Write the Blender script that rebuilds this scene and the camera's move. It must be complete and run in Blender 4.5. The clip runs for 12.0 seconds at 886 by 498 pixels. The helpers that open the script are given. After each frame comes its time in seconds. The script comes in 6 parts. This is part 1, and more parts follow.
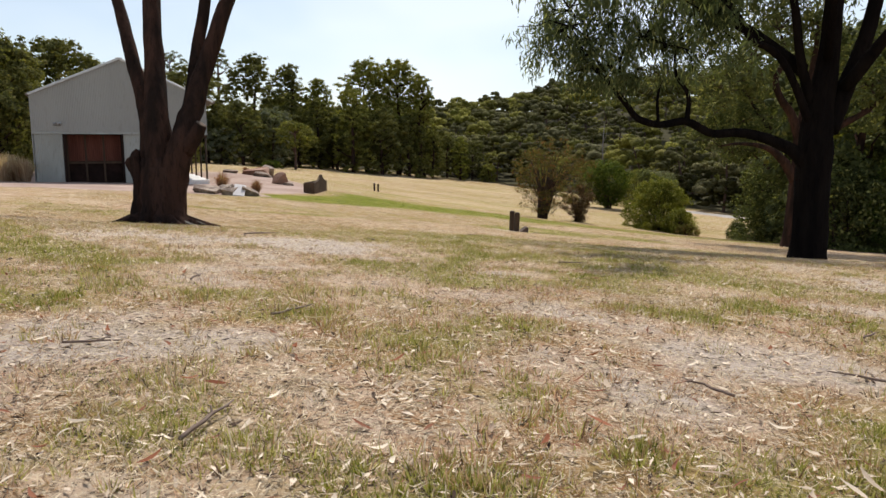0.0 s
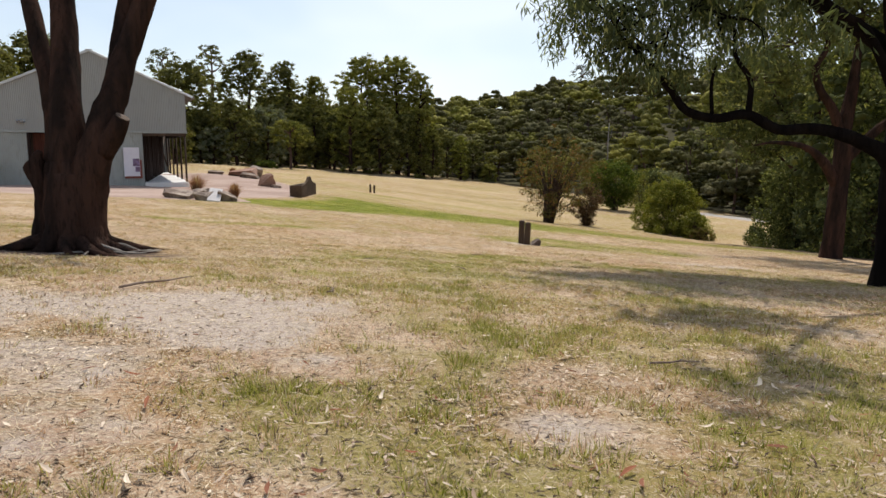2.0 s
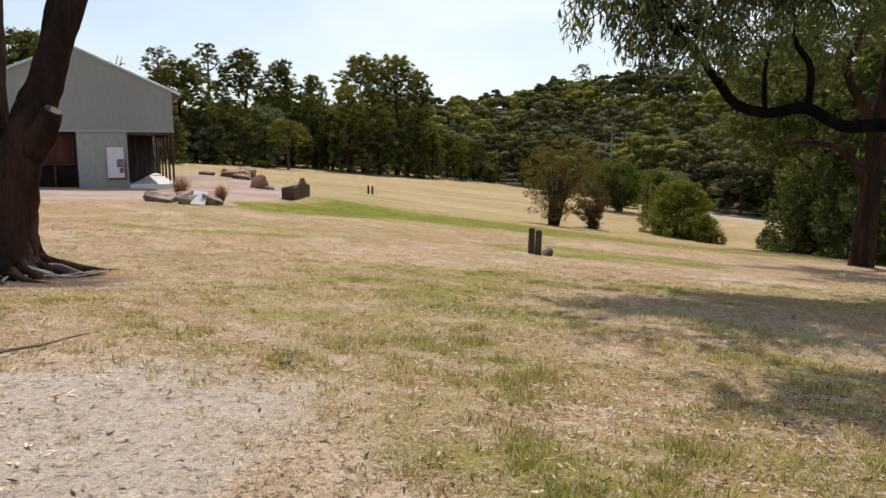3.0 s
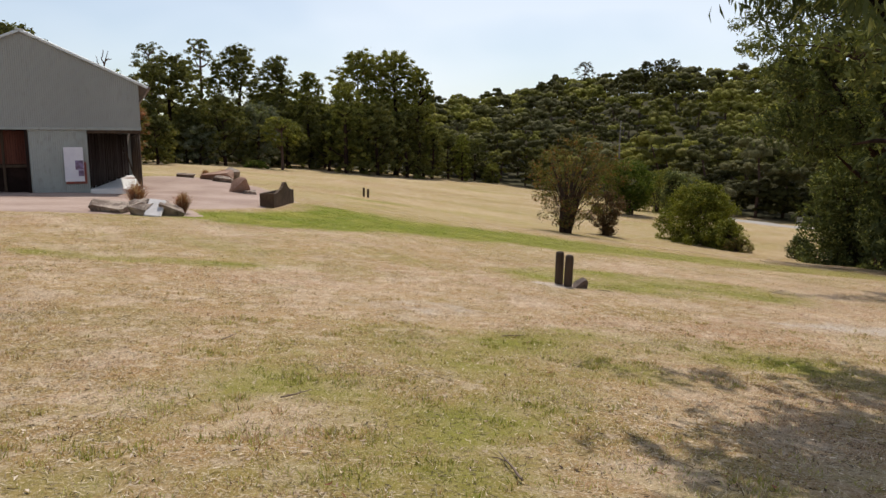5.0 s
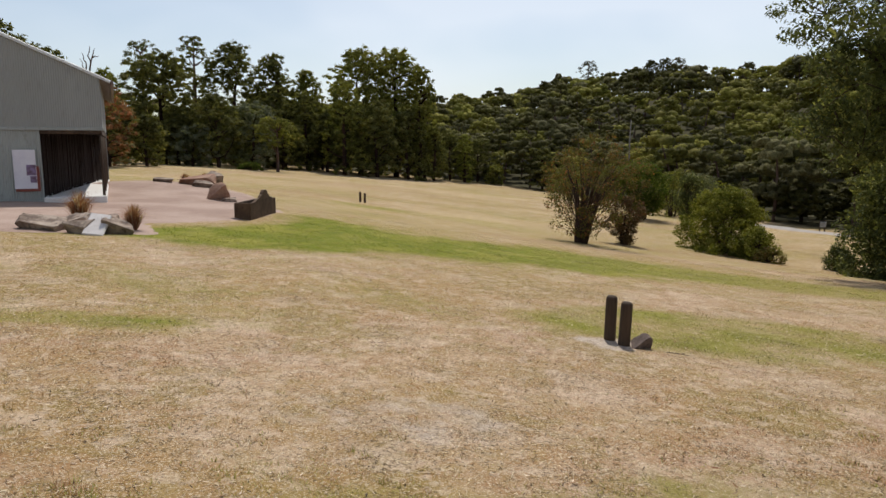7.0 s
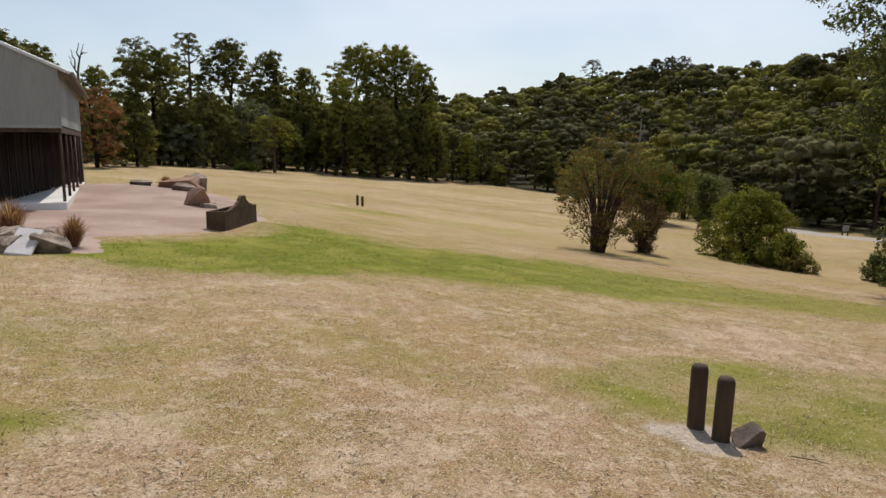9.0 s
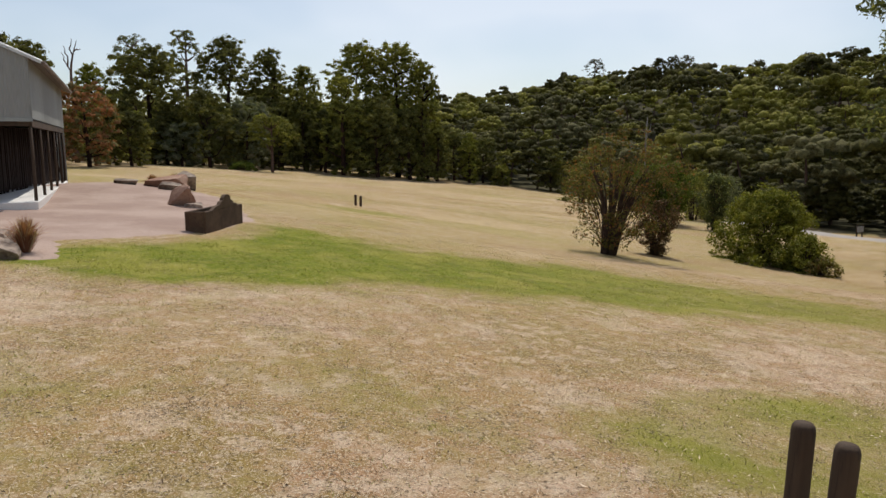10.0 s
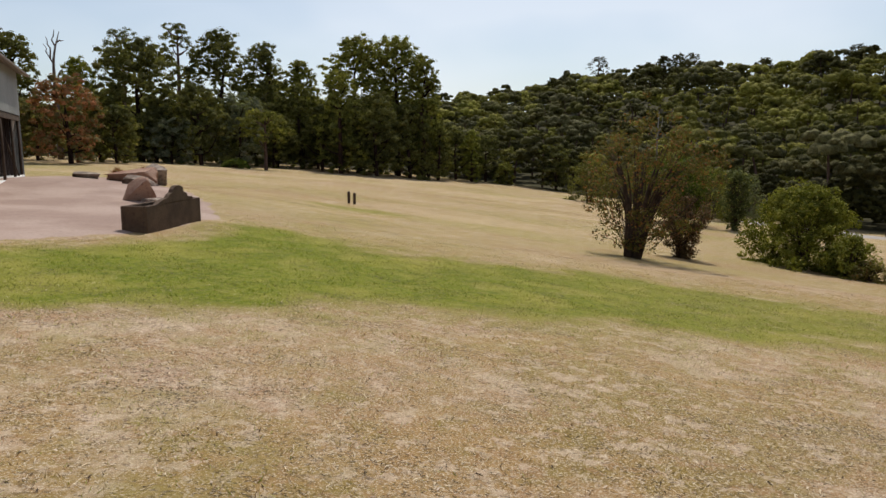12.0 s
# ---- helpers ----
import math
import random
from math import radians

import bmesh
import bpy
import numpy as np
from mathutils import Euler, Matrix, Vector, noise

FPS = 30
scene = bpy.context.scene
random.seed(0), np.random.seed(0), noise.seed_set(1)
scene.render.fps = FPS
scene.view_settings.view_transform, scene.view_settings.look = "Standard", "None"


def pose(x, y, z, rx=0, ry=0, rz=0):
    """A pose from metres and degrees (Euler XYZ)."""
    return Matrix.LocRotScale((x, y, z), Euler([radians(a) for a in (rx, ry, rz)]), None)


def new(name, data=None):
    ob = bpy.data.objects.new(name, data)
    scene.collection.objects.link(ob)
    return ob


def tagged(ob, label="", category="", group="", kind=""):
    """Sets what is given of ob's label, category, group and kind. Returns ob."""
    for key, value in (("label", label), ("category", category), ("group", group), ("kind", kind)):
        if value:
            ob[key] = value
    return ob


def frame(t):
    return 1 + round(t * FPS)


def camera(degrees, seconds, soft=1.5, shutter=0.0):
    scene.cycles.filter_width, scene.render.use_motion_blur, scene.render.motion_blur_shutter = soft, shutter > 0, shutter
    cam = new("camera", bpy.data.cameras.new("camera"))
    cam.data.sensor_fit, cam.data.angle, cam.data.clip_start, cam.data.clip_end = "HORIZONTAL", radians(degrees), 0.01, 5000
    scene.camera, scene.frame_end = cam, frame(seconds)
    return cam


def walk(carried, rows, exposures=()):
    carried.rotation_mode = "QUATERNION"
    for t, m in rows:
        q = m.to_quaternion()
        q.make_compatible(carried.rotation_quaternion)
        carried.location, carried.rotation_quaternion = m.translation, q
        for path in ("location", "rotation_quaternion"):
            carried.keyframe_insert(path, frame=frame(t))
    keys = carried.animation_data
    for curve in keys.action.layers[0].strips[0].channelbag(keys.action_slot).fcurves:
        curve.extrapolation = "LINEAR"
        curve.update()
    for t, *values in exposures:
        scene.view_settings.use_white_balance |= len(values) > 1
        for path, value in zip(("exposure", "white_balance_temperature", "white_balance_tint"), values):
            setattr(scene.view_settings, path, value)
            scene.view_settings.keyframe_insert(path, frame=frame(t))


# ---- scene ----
cam = camera(64.31, 12.0, 1.5)
# seconds, eye x y z, yaw, pitch, roll
ROWS = [
    (0, 0.000, 0.000, 1.740, 0.35, -8.38, -0.08),
    (0.5, -0.004, 0.637, 1.729, 0.35, -8.39, -0.07),
    (1, -0.004, 1.355, 1.728, 0.36, -8.41, -0.07),
    (1.5, 0.002, 2.140, 1.733, 0.36, -8.43, -0.06),
    (2, 0.019, 3.010, 1.745, 0.35, -8.45, -0.05),
    (2.5, -0.009, 3.876, 1.748, 0.34, -8.46, -0.05),
    (3, -0.043, 4.802, 1.740, 0.33, -8.47, -0.04),
    (3.5, -0.063, 5.677, 1.735, 0.32, -8.49, -0.03),
    (5.5, -0.113, 9.663, 1.756, 0.37, -8.53, -0.03),
    (6, -0.127, 10.650, 1.778, 0.39, -8.53, 0.00),
    (6.5, -0.183, 11.536, 1.790, 0.43, -8.52, 0.02),
    (7, -0.209, 12.319, 1.787, 0.46, -8.51, 0.03),
    (9, -0.296, 15.407, 1.761, 0.62, -8.51, 0.05),
    (9.5, -0.319, 16.286, 1.671, 0.67, -8.49, 0.06),
    (10, -0.347, 17.191, 1.589, 0.71, -8.48, 0.06),
    (10.5, -0.361, 18.103, 1.477, 0.74, -8.47, 0.06),
    (11, -0.376, 19.013, 1.355, 0.77, -8.46, 0.06),
    (11.5, -0.394, 19.919, 1.231, 0.79, -8.45, 0.06),
    (12, -0.402, 20.793, 1.120, 0.81, -8.43, 0.07),
]
walk(cam, [(t, pose(x, y, z, 90 + pitch, roll, yaw)) for t, x, y, z, yaw, pitch, roll in ROWS],
     exposures=[(0.0, 0.26), (3.5, 0.22), (5.5, 0.03), (7.0, -0.02), (12.0, -0.05)])
# ---- after walk ----
# ---- light ----
SUN_EL, SUN_AZ = radians(57), radians(-7)          # the sun stands ahead and high
scene.view_settings.exposure = 0.0
SUN_DIR = Vector((-math.sin(SUN_AZ) * math.cos(SUN_EL), math.cos(SUN_AZ) * math.cos(SUN_EL), math.sin(SUN_EL)))
sun = new("sun", bpy.data.lights.new("sun", "SUN"))
sun.data.energy, sun.data.angle, sun.data.color = 3.8, radians(0.53), (1.0, 0.95, 0.87)
sun.matrix_world = Matrix.Translation((0, 0, 60)) @ SUN_DIR.to_track_quat("Z", "Y").to_matrix().to_4x4()


def build_world():
    world = bpy.data.worlds.new("sky")
    scene.world = world
    world.use_nodes = True
    nt = world.node_tree
    nt.nodes.clear()
    out = nt.nodes.new("ShaderNodeOutputWorld")
    bg = nt.nodes.new("ShaderNodeBackground")
    sky = nt.nodes.new("ShaderNodeTexSky")
    sky.sky_type, sky.sun_disc = "NISHITA", False
    sky.sun_elevation, sky.sun_rotation = SUN_EL, -SUN_AZ
    sky.air_density, sky.dust_density, sky.ozone_density = 1.0, 0.8, 1.2
    co = nt.nodes.new("ShaderNodeTexCoord")
    mp = nt.nodes.new("ShaderNodeMapping")
    mp.inputs["Scale"].default_value = (1.0, 1.0, 2.2)
    mp.inputs["Rotation"].default_value = (0.0, 0.25, 0.3)
    no = nt.nodes.new("ShaderNodeTexNoise")
    no.inputs["Scale"].default_value, no.inputs["Detail"].default_value, no.inputs["Roughness"].default_value = 1.5, 4, 0.45
    ramp = nt.nodes.new("ShaderNodeValToRGB")
    ramp.color_ramp.elements[0].position, ramp.color_ramp.elements[1].position = 0.42, 0.62
    ramp.color_ramp.elements[0].color = (0.03, 0.03, 0.03, 1)
    ramp.color_ramp.elements[1].color = (0.58, 0.58, 0.58, 1)
    mix = nt.nodes.new("ShaderNodeMix")
    mix.data_type = "RGBA"
    mix.inputs["B"].default_value = (9.5, 9.9, 10.6, 1)
    link = nt.links.new
    link(co.outputs["Generated"], mp.inputs["Vector"])
    link(mp.outputs["Vector"], no.inputs["Vector"])
    link(no.outputs["Fac"], ramp.inputs["Fac"])
    link(ramp.outputs["Color"], mix.inputs["Factor"])
    link(sky.outputs["Color"], mix.inputs["A"])
    link(mix.outputs["Result"], bg.inputs["Color"])
    bg.inputs["Strength"].default_value = 0.1
    link(bg.outputs["Background"], out.inputs["Surface"])


build_world()


# ---- materials ----
class Nodes:
    """A small wrapper round a material's node tree."""

    def __init__(self, name):
        self.mat = bpy.data.materials.new(name)
        self.mat.use_nodes = True
        self.t = self.mat.node_tree
        self.bsdf = self.t.nodes["Principled BSDF"]
        self.out = self.t.nodes["Material Output"]
        self.co = self.t.nodes.new("ShaderNodeTexCoord")

    def put(self, socket, value):
        if hasattr(value, "is_output"):
            self.t.links.new(value, socket)
        elif isinstance(value, tuple) and len(value) == 3:
            socket.default_value = (*value, 1)
        else:
            socket.default_value = value

    def noise(self, scale, detail=5, rough=0.55, stretch=None, seed=0.0, space="Object"):
        n = self.t.nodes.new("ShaderNodeTexNoise")
        n.inputs["Scale"].default_value, n.inputs["Detail"].default_value, n.inputs["Roughness"].default_value = scale, detail, rough
        m = self.t.nodes.new("ShaderNodeMapping")
        m.inputs["Location"].default_value = (seed, seed * 0.7, seed * 1.3)
        if stretch:
            m.inputs["Scale"].default_value = stretch
        self.t.links.new(self.co.outputs[space], m.inputs["Vector"])
        self.t.links.new(m.outputs["Vector"], n.inputs["Vector"])
        return n.outputs["Fac"]

    def step(self, fac, lo, hi):
        r = self.t.nodes.new("ShaderNodeMapRange")
        r.interpolation_type = "SMOOTHSTEP"
        self.put(r.inputs["Value"], fac)
        r.inputs["From Min"].default_value, r.inputs["From Max"].default_value = lo, hi
        return r.outputs["Result"]

    def mix(self, fac, a, b, blend="MIX"):
        m = self.t.nodes.new("ShaderNodeMix")
        m.data_type, m.blend_type = "RGBA", blend
        self.put(m.inputs["Factor"], fac), self.put(m.inputs["A"], a), self.put(m.inputs["B"], b)
        return m.outputs["Result"]

    def calc(self, op, a, b=0.0):
        m = self.t.nodes.new("ShaderNodeMath")
        m.operation = op
        self.put(m.inputs[0], a), self.put(m.inputs[1], b)
        return m.outputs[0]

    def attr(self, name):
        a = self.t.nodes.new("ShaderNodeAttribute")
        a.attribute_name = name
        return a.outputs["Fac"]

    def island(self):
        return self.t.nodes.new("ShaderNodeNewGeometry").outputs["Random Per Island"]

    def per_object(self):
        return self.t.nodes.new("ShaderNodeObjectInfo").outputs["Random"]

    def bump(self, fac, strength, distance):
        b = self.t.nodes.new("ShaderNodeBump")
        b.inputs["Strength"].default_value, b.inputs["Distance"].default_value = strength, distance
        self.put(b.inputs["Height"], fac)
        self.t.links.new(b.outputs["Normal"], self.bsdf.inputs["Normal"])

    def done(self, color, rough=0.9, metal=0.0, spec=0.3):
        self.put(self.bsdf.inputs["Base Color"], color)
        self.put(self.bsdf.inputs["Roughness"], rough)
        self.bsdf.inputs["Metallic"].default_value = metal
        self.bsdf.inputs["Specular IOR Level"].default_value = spec
        return self.mat


def leaf_material(name, dark, light, odd, odd_share=0.12, passes=0.45, single=False, mottle=0.6, patch=0.45, relief=0.0):
    """Foliage: each leaf takes a tone of its own, light comes through it in part."""
    n = Nodes(name)
    r = n.per_object() if single else n.island()
    big = n.noise(patch, 3, 0.5)
    tone = n.calc("MULTIPLY_ADD", r, mottle)
    tone.node.inputs[2].default_value = 0.0
    tone = n.calc("ADD", tone, n.calc("MULTIPLY", n.step(big, 0.35, 0.65), 1 - mottle))
    c = n.mix(tone, dark, light)
    pick = n.step(n.calc("FRACT", n.calc("MULTIPLY", r, 37.7)), 1 - odd_share, 1 - odd_share + 0.02)
    c = n.mix(pick, c, odd)
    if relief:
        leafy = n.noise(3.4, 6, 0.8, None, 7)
        # the noise's hollows take a darker tone, shade between leaves put into colour
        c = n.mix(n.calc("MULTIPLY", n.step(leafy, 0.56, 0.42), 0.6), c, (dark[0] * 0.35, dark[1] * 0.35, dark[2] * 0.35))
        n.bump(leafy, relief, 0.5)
    n.done(c, 0.7, 0, 0.06)
    tr = n.t.nodes.new("ShaderNodeBsdfTranslucent")
    n.put(tr.inputs["Color"], n.mix(1.0, c, (1.2, 1.22, 0.6), "MULTIPLY"))
    ms = n.t.nodes.new("ShaderNodeMixShader")
    ms.inputs[0].default_value = passes
    n.t.links.new(n.bsdf.outputs[0], ms.inputs[1])
    n.t.links.new(tr.outputs[0], ms.inputs[2])
    n.t.links.new(ms.outputs[0], n.out.inputs["Surface"])
    return n.mat


def rough_material(name, a, b, c, scale, fine, rough=0.9, bump=0.5, depth=0.01, stretch=None, metal=0.0, spec=0.3):
    """Two tones at a large scale, specks of a third at a fine one, and relief."""
    n = Nodes(name)
    big, small = n.noise(scale, 5, 0.6, stretch), n.noise(fine, 6, 0.65, stretch, 3.1)
    col = n.mix(n.step(big, 0.35, 0.65), a, b)
    col = n.mix(n.calc("MULTIPLY", n.step(small, 0.5, 0.72), 0.7), col, c)
    col = n.mix(n.calc("MULTIPLY", n.per_object(), 0.25), col, (a[0] * 0.6, a[1] * 0.6, a[2] * 0.6))
    n.bump(n.calc("ADD", small, n.calc("MULTIPLY", big, 0.7)), bump, depth)
    return n.done(col, rough, metal, spec)


def turf_tone(n):
    """The colour of dry turf, from straw through ochre and olive to bleached grey."""
    fine, wide = n.noise(2.3, 6, 0.65, None, 5), n.noise(0.3, 6, 0.62)
    c = n.mix(n.step(fine, 0.35, 0.65), (0.36, 0.24, 0.135), (0.485, 0.365, 0.235))
    c = n.mix(n.calc("MULTIPLY", n.step(wide, 0.47, 0.58), 0.65), c, (0.36, 0.215, 0.12))
    c = n.mix(n.calc("MULTIPLY", n.step(n.noise(0.9, 6, 0.65, None, 13), 0.48, 0.6), 0.6), c, (0.45, 0.33, 0.245))
    c = n.mix(n.calc("MULTIPLY", n.step(n.noise(0.15, 6, 0.68, None, 11), 0.46, 0.57), 0.75), c, (0.33, 0.225, 0.085))
    c = n.mix(n.calc("MULTIPLY", n.step(n.noise(0.5, 6, 0.7, None, 17), 0.49, 0.59), 0.65), c, (0.24, 0.19, 0.055))
    c = n.mix(n.calc("MULTIPLY", n.step(n.noise(2.6, 6, 0.7, None, 29), 0.51, 0.62), 0.5), c, (0.24, 0.19, 0.06))
    c = n.mix(n.calc("MULTIPLY", n.step(n.noise(5.5, 5, 0.7, None, 37), 0.52, 0.6), 0.65), c, (0.33, 0.205, 0.105))
    c = n.mix(n.calc("MULTIPLY", n.step(n.noise(4.2, 5, 0.7, None, 43), 0.53, 0.6), 0.65), c, (0.56, 0.455, 0.34))
    c = n.mix(n.calc("MULTIPLY", n.step(n.noise(0.65, 7, 0.72, None, 23), 0.51, 0.61), 0.6), c, (0.56, 0.45, 0.335))
    return n.mix(1.0, c, (1.015, 0.952, 0.93), "MULTIPLY")


def ground_material():
    n = Nodes("dry_turf")
    green, bare, mulch, dist = n.attr("green"), n.attr("bare"), n.attr("mulch"), n.attr("far")
    n2, n3, n4, n5 = n.noise(2.3, 6, 0.65, None, 5), n.noise(20, 8, 0.8, None, 2), n.noise(58, 4, 0.7, None, 9), n.noise(8, 6, 0.72, None, 4)
    n6 = n.noise(0.9, 6, 0.65, None, 13)
    streak, streak2 = n.noise(0.2, 5, 0.6, (0.35, 1.0, 1.0), 51), n.noise(0.16, 5, 0.6, (0.3, 1.0, 1.0), 57)
    dry_field = n.mix(n.step(streak, 0.4, 0.6), (0.27, 0.175, 0.065), (0.44, 0.325, 0.165))
    dry_field = n.mix(n.calc("MULTIPLY", n.step(streak2, 0.43, 0.56), 0.85), dry_field, (0.275, 0.228, 0.055))
    straw = n.mix(n.attr("ochre"), turf_tone(n), dry_field)
    lush = n.mix(n.step(n5, 0.3, 0.7), (0.085, 0.112, 0.005), (0.195, 0.222, 0.013))
    lush = n.mix(n.calc("MULTIPLY", n.step(n6, 0.46, 0.64), 0.65), lush, (0.29, 0.265, 0.055))
    lush = n.mix(n.calc("MULTIPLY", n.step(n.noise(0.42, 5, 0.65, None, 19), 0.5, 0.62), 0.4), lush, (0.29, 0.26, 0.045))
    g = n.step(n.calc("ADD", green, n.calc("MULTIPLY", n.calc("SUBTRACT", n2, 0.5), 1.2)), 0.15, 0.9)
    lush = n.mix(n.step(green, 0.6, 1.0), (0.25, 0.215, 0.055), lush)
    col = n.mix(g, straw, lush)
    dirt = n.mix(n.step(n5, 0.3, 0.7), (0.40, 0.32, 0.268), (0.56, 0.475, 0.405))
    b = n.step(n.calc("ADD", bare, n.calc("MULTIPLY", n.calc("SUBTRACT", n2, 0.5), 1.1)), 0.3, 0.75)
    col = n.mix(b, col, dirt)
    dry = n.calc("SUBTRACT", 1.0, n.calc("MULTIPLY", g, 0.65))
    col = n.mix(n.calc("MULTIPLY", n.step(n5, 0.5, 0.66), n.calc("MULTIPLY", dry, 0.5)), col, (0.20, 0.14, 0.065))
    # dark mottle and specks put the shade between blades into the turf colour
    col = n.mix(n.calc("MULTIPLY", n.step(n3, 0.52, 0.62), n.calc("MULTIPLY", dry, 0.75)), col, (0.12, 0.082, 0.048))
    specks = n.calc("ADD", n.noise(29, 5, 0.7, None, 31), n.calc("MULTIPLY", n.calc("SUBTRACT", n.noise(1.3, 4, 0.6, None, 41), 0.5), 0.35))
    col = n.mix(n.calc("MULTIPLY", n.step(specks, 0.568, 0.615), n.calc("SUBTRACT", 0.74, n.calc("MULTIPLY", b, 0.4))), col, (0.06, 0.042, 0.028))
    fleck = n.calc("MULTIPLY", n.step(n4, 0.54, 0.59), n.calc("SUBTRACT", 0.8, n.calc("MULTIPLY", g, 0.6)))
    col = n.mix(fleck, col, (0.62, 0.515, 0.375))
    litter = n.mix(n.step(n3, 0.42, 0.62), (0.07, 0.05, 0.038), (0.17, 0.12, 0.09))
    col = n.mix(n.step(n.calc("ADD", mulch, n.calc("MULTIPLY", n.calc("SUBTRACT", n2, 0.5), 1.2)), 0.35, 0.75), col, litter)
    # dist covers the woodland floor; the shade there is put into its colour
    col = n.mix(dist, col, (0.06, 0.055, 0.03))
    n.bump(n.calc("ADD", n3, n.calc("MULTIPLY", n4, 0.5)), 0.7, 0.03)
    return n.done(col, 0.95, 0, 0.05)


def grass_material():
    n = Nodes("grass_blades")
    r, green = n.island(), n.attr("green")
    tone = turf_tone(n)
    dry = n.mix(r, n.mix(1.0, tone, (0.85, 0.82, 0.78), "MULTIPLY"), n.mix(1.0, tone, (1.65, 1.62, 1.58), "MULTIPLY"))
    dry = n.mix(n.step(n.calc("FRACT", n.calc("MULTIPLY", r, 17.3)), 0.76, 0.78), dry, (0.70, 0.60, 0.44))
    dry = n.mix(n.step(n.calc("FRACT", n.calc("MULTIPLY", r, 29.7)), 0.9, 0.92), dry, (0.14, 0.09, 0.055))
    olive = n.mix(r, (0.25, 0.235, 0.05), (0.56, 0.52, 0.16))
    vivid = n.mix(r, (0.08, 0.104, 0.004), (0.225, 0.248, 0.016))
    wet = n.mix(n.step(n.calc("ADD", green, n.calc("MULTIPLY", n.calc("SUBTRACT", n.calc("FRACT", n.calc("MULTIPLY", r, 11.3)), 0.6), 0.6)), 0.6, 0.95), olive, vivid)
    c = n.mix(n.step(n.calc("ADD", green, n.calc("MULTIPLY", n.calc("SUBTRACT", n.calc("FRACT", n.calc("MULTIPLY", r, 7.9)), 0.5), 0.9)), 0.3, 0.6), dry, wet)
    n.done(c, 0.7, 0, 0.2)
    tr = n.t.nodes.new("ShaderNodeBsdfTranslucent")
    n.put(tr.inputs["Color"], c)
    ms = n.t.nodes.new("ShaderNodeMixShader")
    ms.inputs[0].default_value = 0.45
    n.t.links.new(n.bsdf.outputs[0], ms.inputs[1])
    n.t.links.new(tr.outputs[0], ms.inputs[2])
    n.t.links.new(ms.outputs[0], n.out.inputs["Surface"])
    return n.mat


GROUND = ground_material()
GRASS = grass_material()
GRAVEL = rough_material("gravel", (0.32, 0.22, 0.175), (0.44, 0.325, 0.265), (0.20, 0.135, 0.105), 0.45, 14, 0.95, 0.8, 0.03)
ROAD = rough_material("unsealed_road", (0.30, 0.27, 0.24), (0.36, 0.32, 0.285), (0.3, 0.26, 0.22), 0.4, 8, 0.95, 0.3, 0.02)
BARK = rough_material("gum_bark", (0.026, 0.018, 0.015), (0.08, 0.043, 0.031), (0.012, 0.01, 0.009), 3.2, 22, 0.95, 1.0, 0.08, (1, 1, 0.2), spec=0.03)
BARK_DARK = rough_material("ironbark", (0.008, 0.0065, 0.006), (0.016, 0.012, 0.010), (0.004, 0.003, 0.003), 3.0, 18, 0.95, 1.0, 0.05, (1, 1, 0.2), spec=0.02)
BARK_PALE = rough_material("smooth_gum_bark", (0.10, 0.06, 0.047), (0.17, 0.115, 0.095), (0.05, 0.03, 0.025), 1.2, 9, 0.85, 0.5, 0.02, (1, 1, 0.4), spec=0.04)
STONE_GREY_WOOD = rough_material("bleached_wood", (0.2, 0.175, 0.15), (0.30, 0.27, 0.235), (0.12, 0.1, 0.085), 1.2, 9, 0.85, 0.5, 0.02, (1, 1, 0.4), spec=0.04)
TWIG = rough_material("twig_bark", (0.05, 0.035, 0.027), (0.095, 0.065, 0.05), (0.025, 0.018, 0.015), 4, 30, 0.9, 0.6, 0.01, spec=0.04)
CUT = rough_material("cut_wood", (0.13, 0.09, 0.065), (0.1, 0.07, 0.05), (0.06, 0.04, 0.03), 9, 40, 0.9, 0.4, 0.01)
LEAF_GUM = leaf_material("gum_leaves", (0.05, 0.066, 0.034), (0.15, 0.18, 0.09), (0.36, 0.38, 0.16), 0.12, 0.45)
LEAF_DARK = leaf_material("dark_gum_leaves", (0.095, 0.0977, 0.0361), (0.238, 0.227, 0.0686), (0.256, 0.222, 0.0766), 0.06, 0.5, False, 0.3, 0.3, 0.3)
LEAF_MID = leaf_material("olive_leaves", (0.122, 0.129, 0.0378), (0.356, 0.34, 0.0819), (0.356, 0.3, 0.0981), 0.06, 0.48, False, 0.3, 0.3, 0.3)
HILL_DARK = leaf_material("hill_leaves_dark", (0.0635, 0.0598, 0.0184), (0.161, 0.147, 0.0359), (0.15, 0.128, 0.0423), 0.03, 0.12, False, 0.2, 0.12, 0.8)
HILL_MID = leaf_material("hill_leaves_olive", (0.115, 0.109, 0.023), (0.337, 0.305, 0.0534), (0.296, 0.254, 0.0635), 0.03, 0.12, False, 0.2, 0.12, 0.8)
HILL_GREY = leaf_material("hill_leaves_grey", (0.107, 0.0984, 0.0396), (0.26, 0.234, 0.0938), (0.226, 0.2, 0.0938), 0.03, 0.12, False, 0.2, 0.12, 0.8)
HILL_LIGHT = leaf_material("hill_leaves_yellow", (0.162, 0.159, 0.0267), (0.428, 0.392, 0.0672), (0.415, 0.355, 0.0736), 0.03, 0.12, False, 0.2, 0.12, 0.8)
LEAF_LIGHT = leaf_material("yellow_green_leaves", (0.075, 0.085, 0.014), (0.28, 0.28, 0.048), (0.34, 0.31, 0.08), 0.12, 0.28, False, 0.4)
LEAF_GREY = leaf_material("grey_green_leaves", (0.09, 0.102, 0.06), (0.204, 0.21, 0.126), (0.24, 0.216, 0.144), 0.12, 0.45)
